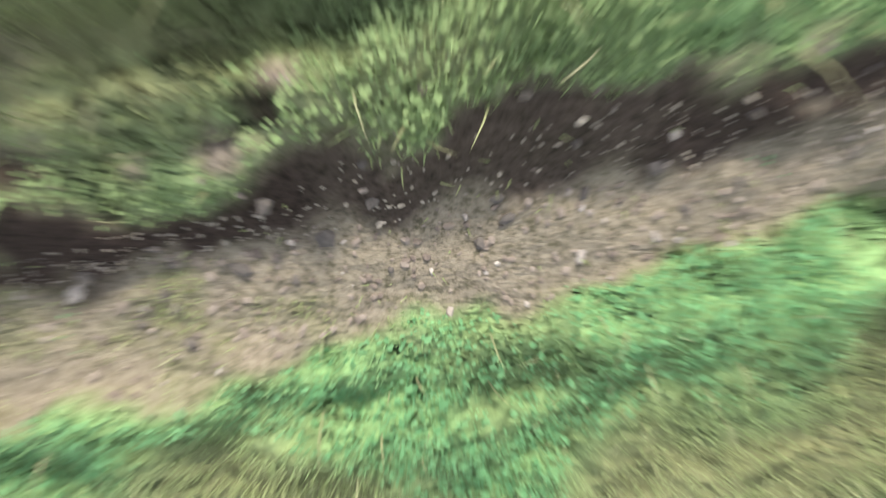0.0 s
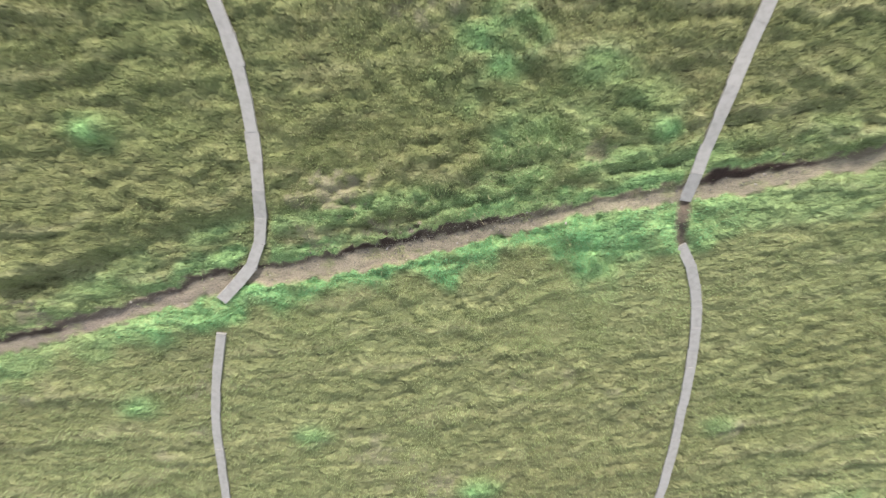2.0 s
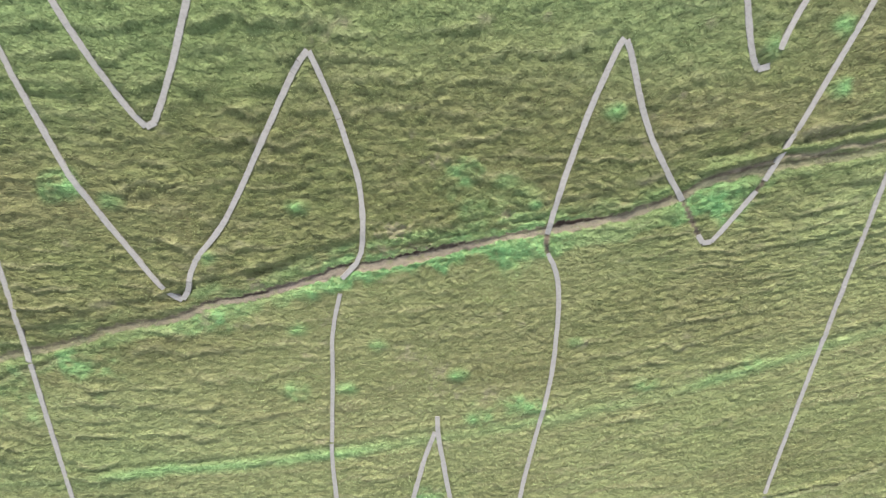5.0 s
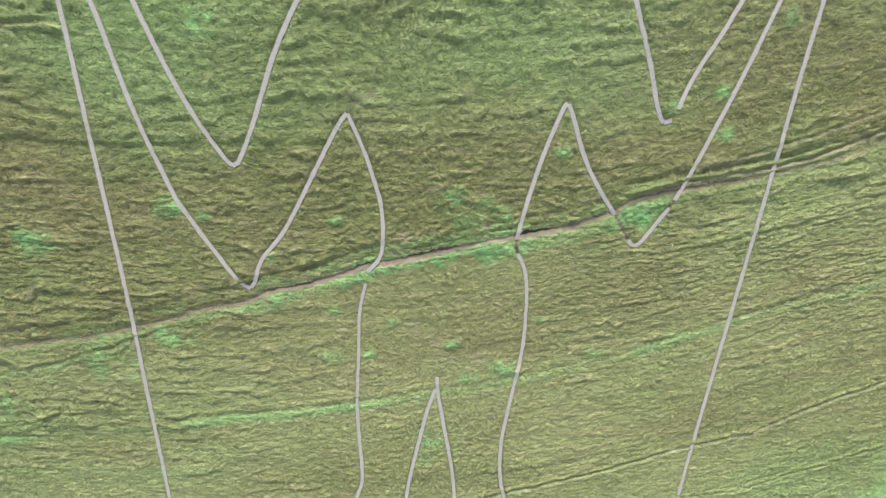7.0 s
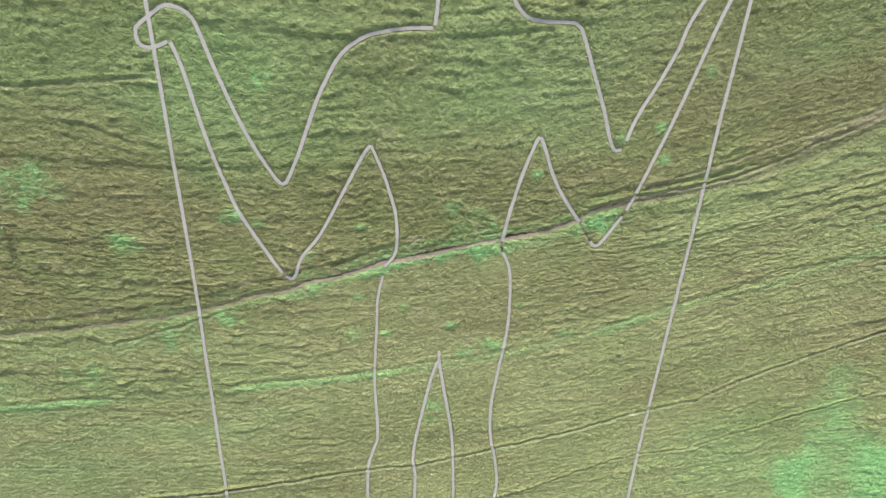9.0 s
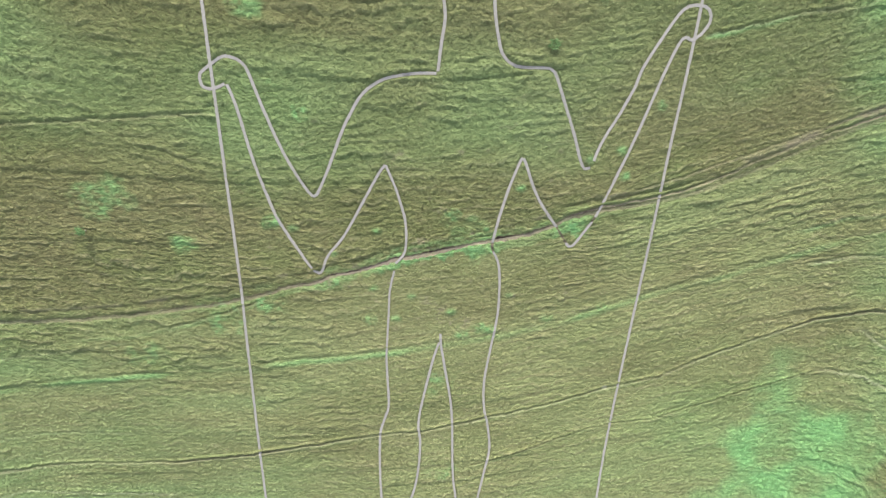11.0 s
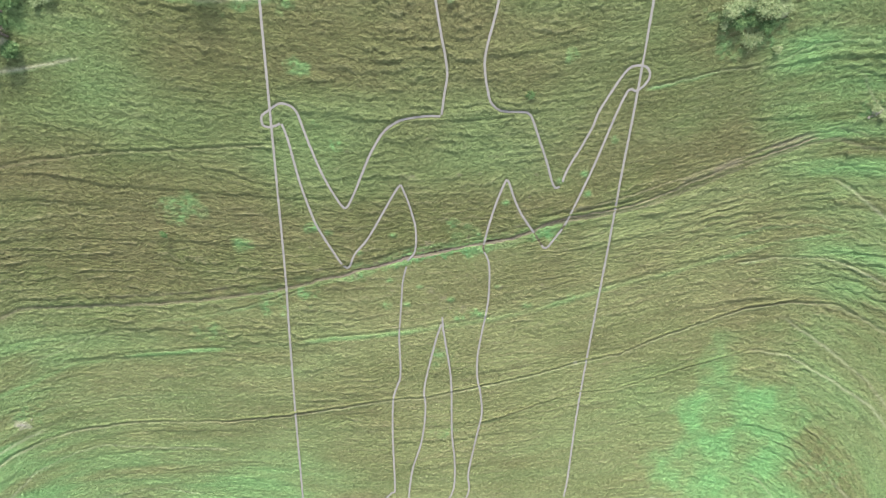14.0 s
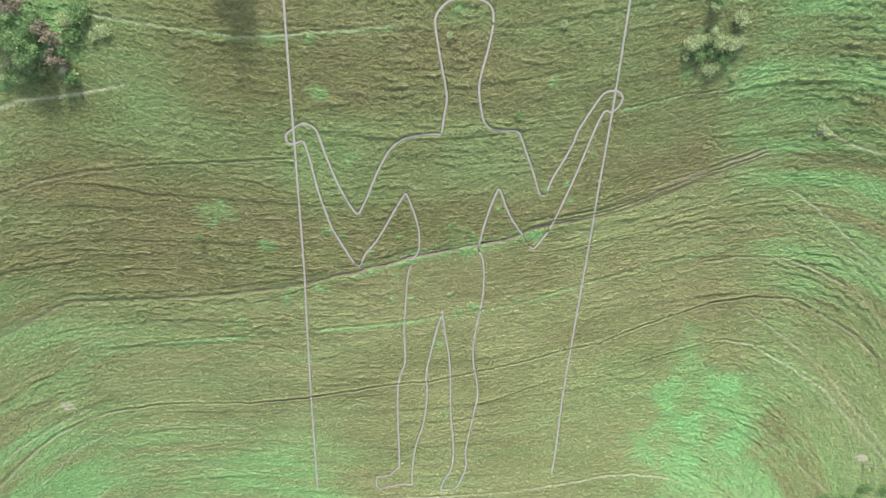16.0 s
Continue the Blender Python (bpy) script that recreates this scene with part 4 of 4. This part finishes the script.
def flat_leaf(x, y, lu, ba, da, ch, g):
    near = np.abs(y - along("footpath", x) + 0.7) < 0.5 + 0.25 * fbm(x * 2, y * 2, 233, 2)
    return (g.random(len(x)) < np.clip(1.0 * lu - 0.3, 0, 0.6)) & (da < 0.4) & near


def fringe_leaf(x, y, lu, ba, da, ch, g):
    above = overhang(x, y - along("footpath", x), np.interp(x, SCARP_X, SCARP_W))
    return (g.random(len(x)) < 0.75 * above * np.clip(0.4 + fbm(x * 2.6, y * 2.6, 237, 2), 0, 1)) & (ba < 0.5) & (da < 0.75)


def sprout_leaf(x, y, lu, ba, da, ch, g):
    return (ba > 0.3) & (da < 0.2) & (g.random(len(x)) < 0.7 * step(0.45, 0.75, fbm(x * 5, y * 5, 239, 2)))


def leaves(name, label, count, region, size, seed, material, keep):
    """Low broad-leaved plants: small folded leaves held at all angles."""
    g = np.random.default_rng(seed)
    x, y = g.uniform(region[0], region[1], count), g.uniform(region[2], region[3], count)
    z, lu, ba, da, ch, li, sh = terrain(x, y)
    ok = keep(x, y, lu, ba, da, ch, g) & (looked_up(NEAR_LINE, x, y) < 0.78)
    x, y = x[ok], y[ok]
    n = len(x)
    sprig = np.clip(0.5 + 0.7 * fbm(x * 5, y * 5, 231, 2), 0, 1.3)
    base = np.stack([x, y, on_ground(x, y) + g.uniform(0.0, 0.09, n) * sprig], 1)
    ang = g.uniform(0, 2 * math.pi, n)
    way = np.stack([np.cos(ang), np.sin(ang), g.uniform(-0.15, 0.35, n) + 0.25 * np.sin(ang)], 1)
    side = np.stack([-np.sin(ang), np.cos(ang), g.normal(0, 0.2, n)], 1)
    ln = size * g.lognormal(0, 0.3, n)[:, None]
    verts = np.stack([base, base + ln * (0.5 * way + 0.34 * side), base + ln * way, base + ln * (0.5 * way - 0.34 * side)], 1).reshape(-1, 3)
    o = np.arange(n)[:, None] * 4
    ob = sheet(name, verts, np.concatenate([o + [0, 1, 2], o + [0, 2, 3]], 1).reshape(-1, 3), material, (("lush", np.ones(4 * n)), ("dry", np.zeros(4 * n))), smooth=False)
    return tagged(ob, label, "plants", kind="stuff")


leaves("herbs", "bright green broad-leaved herbs along the footpath", 190000, (-2.6, 2.6, -1.9, 0.6), 0.012, 401, M_LEAF, flat_leaf)
leaves("herbs", "bright green herbs on the verge of the footpath", 340000, (-12, 12, -4.5, 2.5), 0.021, 402, M_LEAF, flat_leaf)
leaves("herbs", "mid-green herbs hanging over the scarp of the footpath", 90000, (-2.4, 2.6, -0.6, 1.7), 0.014, 403, M_HERB, fringe_leaf)
leaves("herbs", "small green sprouts on the bare soil of the footpath", 9000, (-1.8, 1.8, -0.5, 0.6), 0.011, 404, M_LEAF, sprout_leaf)

# ---------------------------------------------------------------- stones on the footpath
def pebble(g, size):
    """Places and triangles of one rough pebble."""
    t = (1 + 5**0.5) / 2
    v = np.array([(-1, t, 0), (1, t, 0), (-1, -t, 0), (1, -t, 0), (0, -1, t), (0, 1, t), (0, -1, -t), (0, 1, -t), (t, 0, -1), (t, 0, 1), (-t, 0, -1), (-t, 0, 1)]) / 1.9
    f = np.array([(0, 11, 5), (0, 5, 1), (0, 1, 7), (0, 7, 10), (0, 10, 11), (1, 5, 9), (5, 11, 4), (11, 10, 2), (10, 7, 6), (7, 1, 8), (3, 9, 4), (3, 4, 2), (3, 2, 6), (3, 6, 8),
                  (3, 8, 9), (4, 9, 5), (2, 4, 11), (6, 2, 10), (8, 6, 7), (9, 8, 1)])
    v = v * g.uniform(0.65, 1.2, (12, 1)) * size / 2 * np.array([g.uniform(0.9, 1.5), g.uniform(0.7, 1.0), g.uniform(0.4, 0.7)])
    a = g.uniform(0, 6.28)
    return np.stack([v[:, 0] * math.cos(a) - v[:, 1] * math.sin(a), v[:, 0] * math.sin(a) + v[:, 1] * math.cos(a), v[:, 2]], 1), f


def gravel(count, reach, sizes, seed, label):
    g = np.random.default_rng(seed)
    vs, fs, n = [], [], 0
    x = g.uniform(-reach, reach, count)
    y = along("footpath", x) + g.uniform(-0.34, 0.3, count)
    z, lu, ba, da, ch, li, sh = terrain(x, y)
    h = on_ground(x, y)
    for i in range(count):
        if g.random() > ba[i] - 0.93 * da[i]:
            continue
        v, f = pebble(g, g.choice(sizes) * g.uniform(0.6, 1.4))
        vs.append(v + (x[i], y[i], h[i] + 0.002))
        fs.append(f + n)
        n += 12
    return tagged(sheet("gravel", np.concatenate(vs), np.concatenate(fs), M_PEBBLE, smooth=False), label, "gravel", kind="stuff")


gravel(1500, 1.6, (0.009, 0.014, 0.022), 501, "small brown and grey flint gravel on the bare footpath")
gravel(1900, 6.0, (0.012, 0.017, 0.024), 502, "loose flint gravel scattered along the trodden footpath")

def scarp_stones(count, reach, seed):
    """Small pale flints that stick out of the dark soil of the scarp, as one loose scatter."""
    g = np.random.default_rng(seed)
    vs, fs, n = [], [], 0
    x = g.uniform(-reach, reach, count)
    y = along("footpath", x) + g.uniform(0, 1, count) ** 1.4 * np.interp(x, SCARP_X, SCARP_W)
    z, lu, ba, da, ch, li, sh = terrain(x, y)
    h = on_ground(x, y)
    for i in range(count):
        if g.random() > da[i]:
            continue
        v, f = pebble(g, g.choice((0.007, 0.011, 0.018), p=(0.6, 0.32, 0.08)) * g.uniform(0.7, 1.3))
        vs.append(v + (x[i], y[i], h[i] + 0.002))
        fs.append(f + n)
        n += 12
    return tagged(sheet("gravel", np.concatenate(vs), np.concatenate(fs), M_SPECK, smooth=False), "small pale flints in the dark scarp of the footpath", "gravel", kind="stuff")


scarp_stones(900, 2.2, 505)


def clods(count, reach, seed):
    """Crumbs of dark soil fallen from the scarp, as one loose scatter."""
    g = np.random.default_rng(seed)
    vs, fs, n = [], [], 0
    x = g.uniform(-reach, reach, count)
    y = along("footpath", x) + np.abs(g.normal(0, 0.09, count)) * g.choice([-1, -1, 1], count)
    h = on_ground(x, y)
    dark_here = np.interp(x, SCARP_DARK_X, SCARP_DARK)
    for i in range(count):
        if g.random() > dark_here[i] - 0.2:
            continue
        v, f = pebble(g, g.uniform(0.02, 0.055))
        vs.append(v + (x[i], y[i], h[i] + 0.004))
        fs.append(f + n)
        n += 12
    return tagged(sheet("soil_crumbs", np.concatenate(vs), np.concatenate(fs), M_CLOD, smooth=False), "dark crumbs of damp soil fallen along the footpath", "soil", kind="stuff")


clods(320, 7.0, 507)

g = np.random.default_rng(511)
flints = []
for k in range(4):
    v, f = pebble(g, 1.0)
    me = bpy.data.meshes.new("flint")
    me.from_pydata(v.tolist(), [], f.tolist())
    me.materials.append(M_FLINT)
    flints.append(me)
for k in range(26):
    fx = g.uniform(-1.2, 1.4) if k < 16 else g.uniform(-6, 6)
    fy = float(along("footpath", fx)) + g.uniform(-0.3, 0.12)
    size = g.uniform(0.016, 0.034) if k < 16 else g.uniform(0.03, 0.06)
    ob = new("flint_stone", flints[k % 4])
    ob.matrix_basis = Matrix.Translation((fx, fy, float(on_ground(fx, fy)) + size * 0.12)) @ Matrix.Rotation(g.uniform(0, 6.28), 4, "Z") @ Matrix.Scale(size, 4)
    tagged(ob, "pale angular flint lying loose on the bare footpath", "stone", "loose flints on the footpath")


# ---------------------------------------------------------------- shrubs and trees
def foliage_material(name, stops):
    return blade_material(name, stops, stops, 0.25, 1.0)


GREENS = {
    "dark": foliage_material("dark_green_leaves", [(0.0, (0.05, 0.10, 0.036)), (0.6, (0.095, 0.172, 0.062)), (1.0, (0.185, 0.27, 0.105))]),
    "pale": foliage_material("pale_grey_green_leaves", [(0.0, (0.14, 0.195, 0.085)), (0.6, (0.22, 0.28, 0.13)), (1.0, (0.33, 0.37, 0.20))]),
    "rust": foliage_material("dry_pinkish_brown_leaves", [(0.0, (0.08, 0.08, 0.045)), (0.5, (0.14, 0.125, 0.08)), (1.0, (0.25, 0.22, 0.165))]),
}


def limb(verts, faces, a, b, ra, rb, sides=6):
    """Adds a tapered limb from a to b."""
    way = (b - a).normalized()
    u = way.orthogonal().normalized()
    w = way.cross(u)
    n = len(verts)
    for p, r in ((a, ra), (b, rb)):
        for k in range(sides):
            t = 2 * math.pi * k / sides
            verts.append(p + (u * math.cos(t) + w * math.sin(t)) * r)
    for k in range(sides):
        faces.append((n + k, n + (k + 1) % sides, n + sides + (k + 1) % sides, n + sides + k))


def shrub(name, label, category, x, y, radius, tall, tint, seed, leaf=0.12, count=1800, group="shrubs on the slope", loose=0.17):
    """A bush or small tree: forked tapering limbs and a ragged crown of many leaves in clumps."""
    rnd = random.Random(seed)
    g = np.random.default_rng(seed)
    root = new(name)
    root.location = (x, y, float(on_ground(x, y)) - 0.05)
    tagged(root, label, category, group)
    verts, faces, tips = [], [], []
    fork = Vector((rnd.uniform(-0.1, 0.1) * tall, rnd.uniform(-0.1, 0.1) * tall, tall * 0.28))
    limb(verts, faces, Vector((0, 0, 0)), fork, 0.035 * tall + 0.02, 0.028 * tall + 0.01, 8)
    for k in range(rnd.randint(7, 9)):
        t = 2.4 * k + rnd.uniform(-0.5, 0.5)
        reach = radius * rnd.uniform(0.3, 0.8)
        elbow = fork + Vector((math.cos(t) * reach * 0.5, math.sin(t) * reach * 0.5, tall * rnd.uniform(0.15, 0.3)))
        limb(verts, faces, fork, elbow, 0.02 * tall + 0.008, 0.013 * tall + 0.005)
        for j in range(3):
            tip = elbow + Vector((math.cos(t + j - 1) * reach * rnd.uniform(0.3, 0.8), math.sin(t + j - 1) * reach * rnd.uniform(0.3, 0.8), tall * rnd.uniform(0.0, 0.42)))
            limb(verts, faces, elbow, tip, 0.011 * tall + 0.004, 0.003 * tall, 5)
            tips.append(tip)
    me = bpy.data.meshes.new("trunk")
    me.from_pydata(verts, [], faces)
    me.materials.append(M_BARK)
    trunk = new("trunk", me)
    trunk.parent = root
    # leaves in clumps round the twig ends
    centres = np.array(tips)[g.integers(0, len(tips), count)]
    spread = radius * np.where(g.random(count) < 0.8, loose, 0.13 + loose)[:, None]
    p = centres + g.normal(0, 1, (count, 3)) * spread * (1, 1, 0.75)
    p[:, 2] = np.maximum(p[:, 2], 0.08)
    ang, tip_up = g.uniform(0, 6.28, count), g.normal(0.1, 0.5, count)
    way = np.stack([np.cos(ang), np.sin(ang), tip_up], 1)
    side = np.stack([-np.sin(ang), np.cos(ang), g.normal(0, 0.5, count)], 1)
    ln = leaf * g.lognormal(0, 0.35, count)[:, None]
    v = np.stack([p - ln * way * 0.5, p + ln * side * 0.33, p + ln * way * 0.5, p - ln * side * 0.33], 1).reshape(-1, 3)
    o = np.arange(count)[:, None] * 4
    crown = sheet("crown", v, np.concatenate([o + [0, 1, 2], o + [0, 2, 3]], 1).reshape(-1, 3), GREENS[tint], (("lush", np.zeros(4 * count)), ("dry", np.zeros(4 * count))), smooth=False)
    crown.parent = root
    return root


HAW = "windswept hawthorn with a ragged crown on the slope"
# a thicket on the western side of the slope: (x, y, radius, height, tint)
THICKET = [(-42.3, 21.1, 0.8, 3.2, "rust"), (-42.3, 23.2, 0.8, 3.4, "rust"), (-43.2, 24.1, 0.8, 3.2, "rust"), (-45.9, 26.0, 1.3, 3.4, "rust"), (-44.6, 21.6, 1.4, 3.8, "dark"), (-46.4, 22.9, 1.5, 4.4, "dark"),
           (-44.4, 24.8, 1.4, 2.6, "dark"), (-48.4, 24.0, 1.5, 2.8, "dark"), (-41.9, 19.7, 0.8, 1.5, "dark"), (-45.3, 21.4, 0.6, 2.4, "rust"), (-46.9, 27.0, 1.3, 2.6, "dark")]
for k, (sx, sy, sr, sh, tint) in enumerate(THICKET):
    shrub("hawthorn_tree", HAW + (", thin and brown" if tint == "rust" else ", dark green"), "tree", sx, sy, sr, sh, tint, 601 + k, 0.15, 1500, "hawthorn thicket")
BRAMBLES = [(-46.6, 20.7, 0.6, 0.9), (-49.0, 21.6, 0.9, 1.0), (-49.6, 20.2, 0.8, 0.9), (-45.3, 20.4, 0.6, 0.8), (-47.7, 19.9, 0.7, 0.8), (-50.0, 23.6, 1.1, 1.1), (-37.4, 24.4, 0.7, 0.5),
            (-38.6, 23.9, 0.5, 0.4), (-41.2, 25.6, 0.8, 0.7), (-47.1, 21.6, 0.9, 1.2), (-48.9, 22.2, 1.0, 1.3), (28.0, 23.7, 0.8, 1.0), (28.8, 24.3, 0.6, 0.7), (31.3, 24.2, 0.8, 0.8), (32.4, 24.0, 0.8, 1.0),
            (30.6, 21.5, 0.8, 0.5), (31.5, 21.8, 0.5, 0.4), (33.7, 24.5, 0.6, 0.7), (33.3, 26.4, 0.8, 0.9), (34.0, 20.9, 0.4, 0.3), (30.2, 25.2, 0.4, 0.9), (29.8, 27.4, 0.5, 1.3), (46.4, 15.6, 0.45, 0.35), (47.5, 14.9, 0.4, 0.3),
            (27.6, 22.6, 0.35, 0.4), (30.0, 24.6, 0.5, 0.5)]
for k, (sx, sy, sr, sh) in enumerate(BRAMBLES):
    shrub("shrub", "low pale grey-green bramble bush in rough grass", "shrub", sx, sy, sr, sh, "pale", 641 + k, 0.12, int(500 + 1100 * sr * sr), "bramble bushes", 0.27)
# the first two are added to stand in for shade below the brambles
GORSE_AND_SHADE = [(29.0, 22.8, 0.6, 0.7), (32.2, 22.6, 0.6, 0.7), (30.4, 23.1, 0.5, 0.5), (30.1, 28.2, 0.8, 1.2), (-47.6, 20.9, 0.8, 0.9), (-40.8, 24.3, 1.1, 0.8), (-39.6, 26.2, 1.2, 0.9), (-45.3, 24.0, 1.2, 1.6), (-48.3, 20.2, 0.9, 1.1), (-46.3, 20.0, 0.9, 1.0)]
for k, (sx, sy, sr, sh) in enumerate(GORSE_AND_SHADE):
    shrub("shrub", "dark green gorse bushes and shade fillers among pale brambles", "shrub", sx, sy, sr, sh, "dark", 671 + k, 0.12, int(600 + 900 * sr * sr), "gorse bushes", 0.24)
shrub("hawthorn_tree", "tall dark green hawthorn at the top of the slope", "tree", -21.7, 31.6, 1.9, 6.2, "dark", 609, 0.16, 3600, "hawthorn trees")
shrub("hawthorn_tree", "tall dark green hawthorn at the top of the slope", "tree", -23.3, 32.6, 1.6, 5.0, "dark", 610, 0.16, 2400, "hawthorn trees")
shrub("shrub", "small dark upright juniper bush in the turf", "shrub", -30.6, 2.2, 0.4, 1.5, "dark", 619, 0.09, 800)
shrub("shrub", "small grey-green bush in the turf", "shrub", 8.6, 15.95, 0.5, 0.35, "dark", 620, 0.08, 500)
shrub("shrub", "small pale bush in the turf", "shrub", 12.95, 25.1, 0.5, 0.5, "pale", 621, 0.08, 500)
shrub("shrub", "small pale dry bush in the turf", "shrub", 0.55, 23.6, 0.5, 0.4, "pale", 622, 0.07, 500)
for k, (sx, sy) in enumerate([(57.8, -37.2), (59.6, -36.9), (61.4, -36.5), (62.2, -34.7), (64.2, -34.4), (66.2, -34.1)]):
    bush = shrub("shrub", "low clipped dark gorse bush in a hedge below the slope", "shrub", sx, sy, 0.75, 0.45, "dark", 700 + k, 0.10, 1100, "hedge bushes")
    bush.scale = (2.0, 0.75, 1.0)


# ---------------------------------------------------------------- post and chalk scrape
def part(name, bm, material, parent, label=""):
    me = bpy.data.meshes.new(name)
    bm.to_mesh(me)
    bm.free()
    me.materials.append(material)
    ob = new(name, me)
    ob.parent = parent
    return tagged(ob, label)


def waymark_post(x, y):
    """A leaning square post with a pointed top and a short finger board."""
    root = new("waymark_post")
    root.matrix_basis = Matrix.Translation((x, y, float(on_ground(x, y)) - 0.1)) @ Matrix.Rotation(radians(3), 4, "Y")
    tagged(root, "weathered wooden waymark post leaning in the turf", "post")
    bm = bmesh.new()
    bmesh.ops.create_cone(bm, cap_ends=True, segments=4, radius1=0.11, radius2=0.10, depth=2.3, matrix=Matrix.Translation((0, 0, 1.15)))
    bmesh.ops.create_cone(bm, cap_ends=True, segments=4, radius1=0.10, radius2=0.02, depth=0.08, matrix=Matrix.Translation((0, 0, 2.34)))
    part("post", bm, M_WOOD, root)
    bm = bmesh.new()
    bmesh.ops.create_cube(bm, size=1.0, matrix=Matrix.Translation((0.35, 0.09, 2.05)) @ Matrix.Diagonal((0.95, 0.03, 0.16, 1)))
    bmesh.ops.bevel(bm, geom=list(bm.edges), offset=0.006, segments=1, affect="EDGES")
    part("finger_board", bm, M_WOOD, root, "pale wooden finger board")


waymark_post(61.6, -31.0)

lumps = []
for me in flints:
    lump = me.copy()
    lump.materials[0] = M_CHALK
    lumps.append(lump)
for k in range(48):
    a, rr = g.uniform(0, 6.28), abs(g.normal(0, 0.55))
    cx, cy = ((-54.5, -22.2), (61.0, -30.4), (46.8, 15.0))[k % 3]
    fx, fy = cx + math.cos(a) * rr, cy + math.sin(a) * rr * 0.6
    size = g.uniform(0.14, 0.34)
    ob = new("chalk_lump", lumps[k % 4])
    ob.matrix_basis = Matrix.Translation((fx, fy, float(on_ground(fx, fy)) + size * 0.1)) @ Matrix.Rotation(g.uniform(0, 6.28), 4, "Z") @ Matrix.Scale(size, 4)
    tagged(ob, "pale lump of chalk lying in a worn scrape", "stone", "chalk lumps")
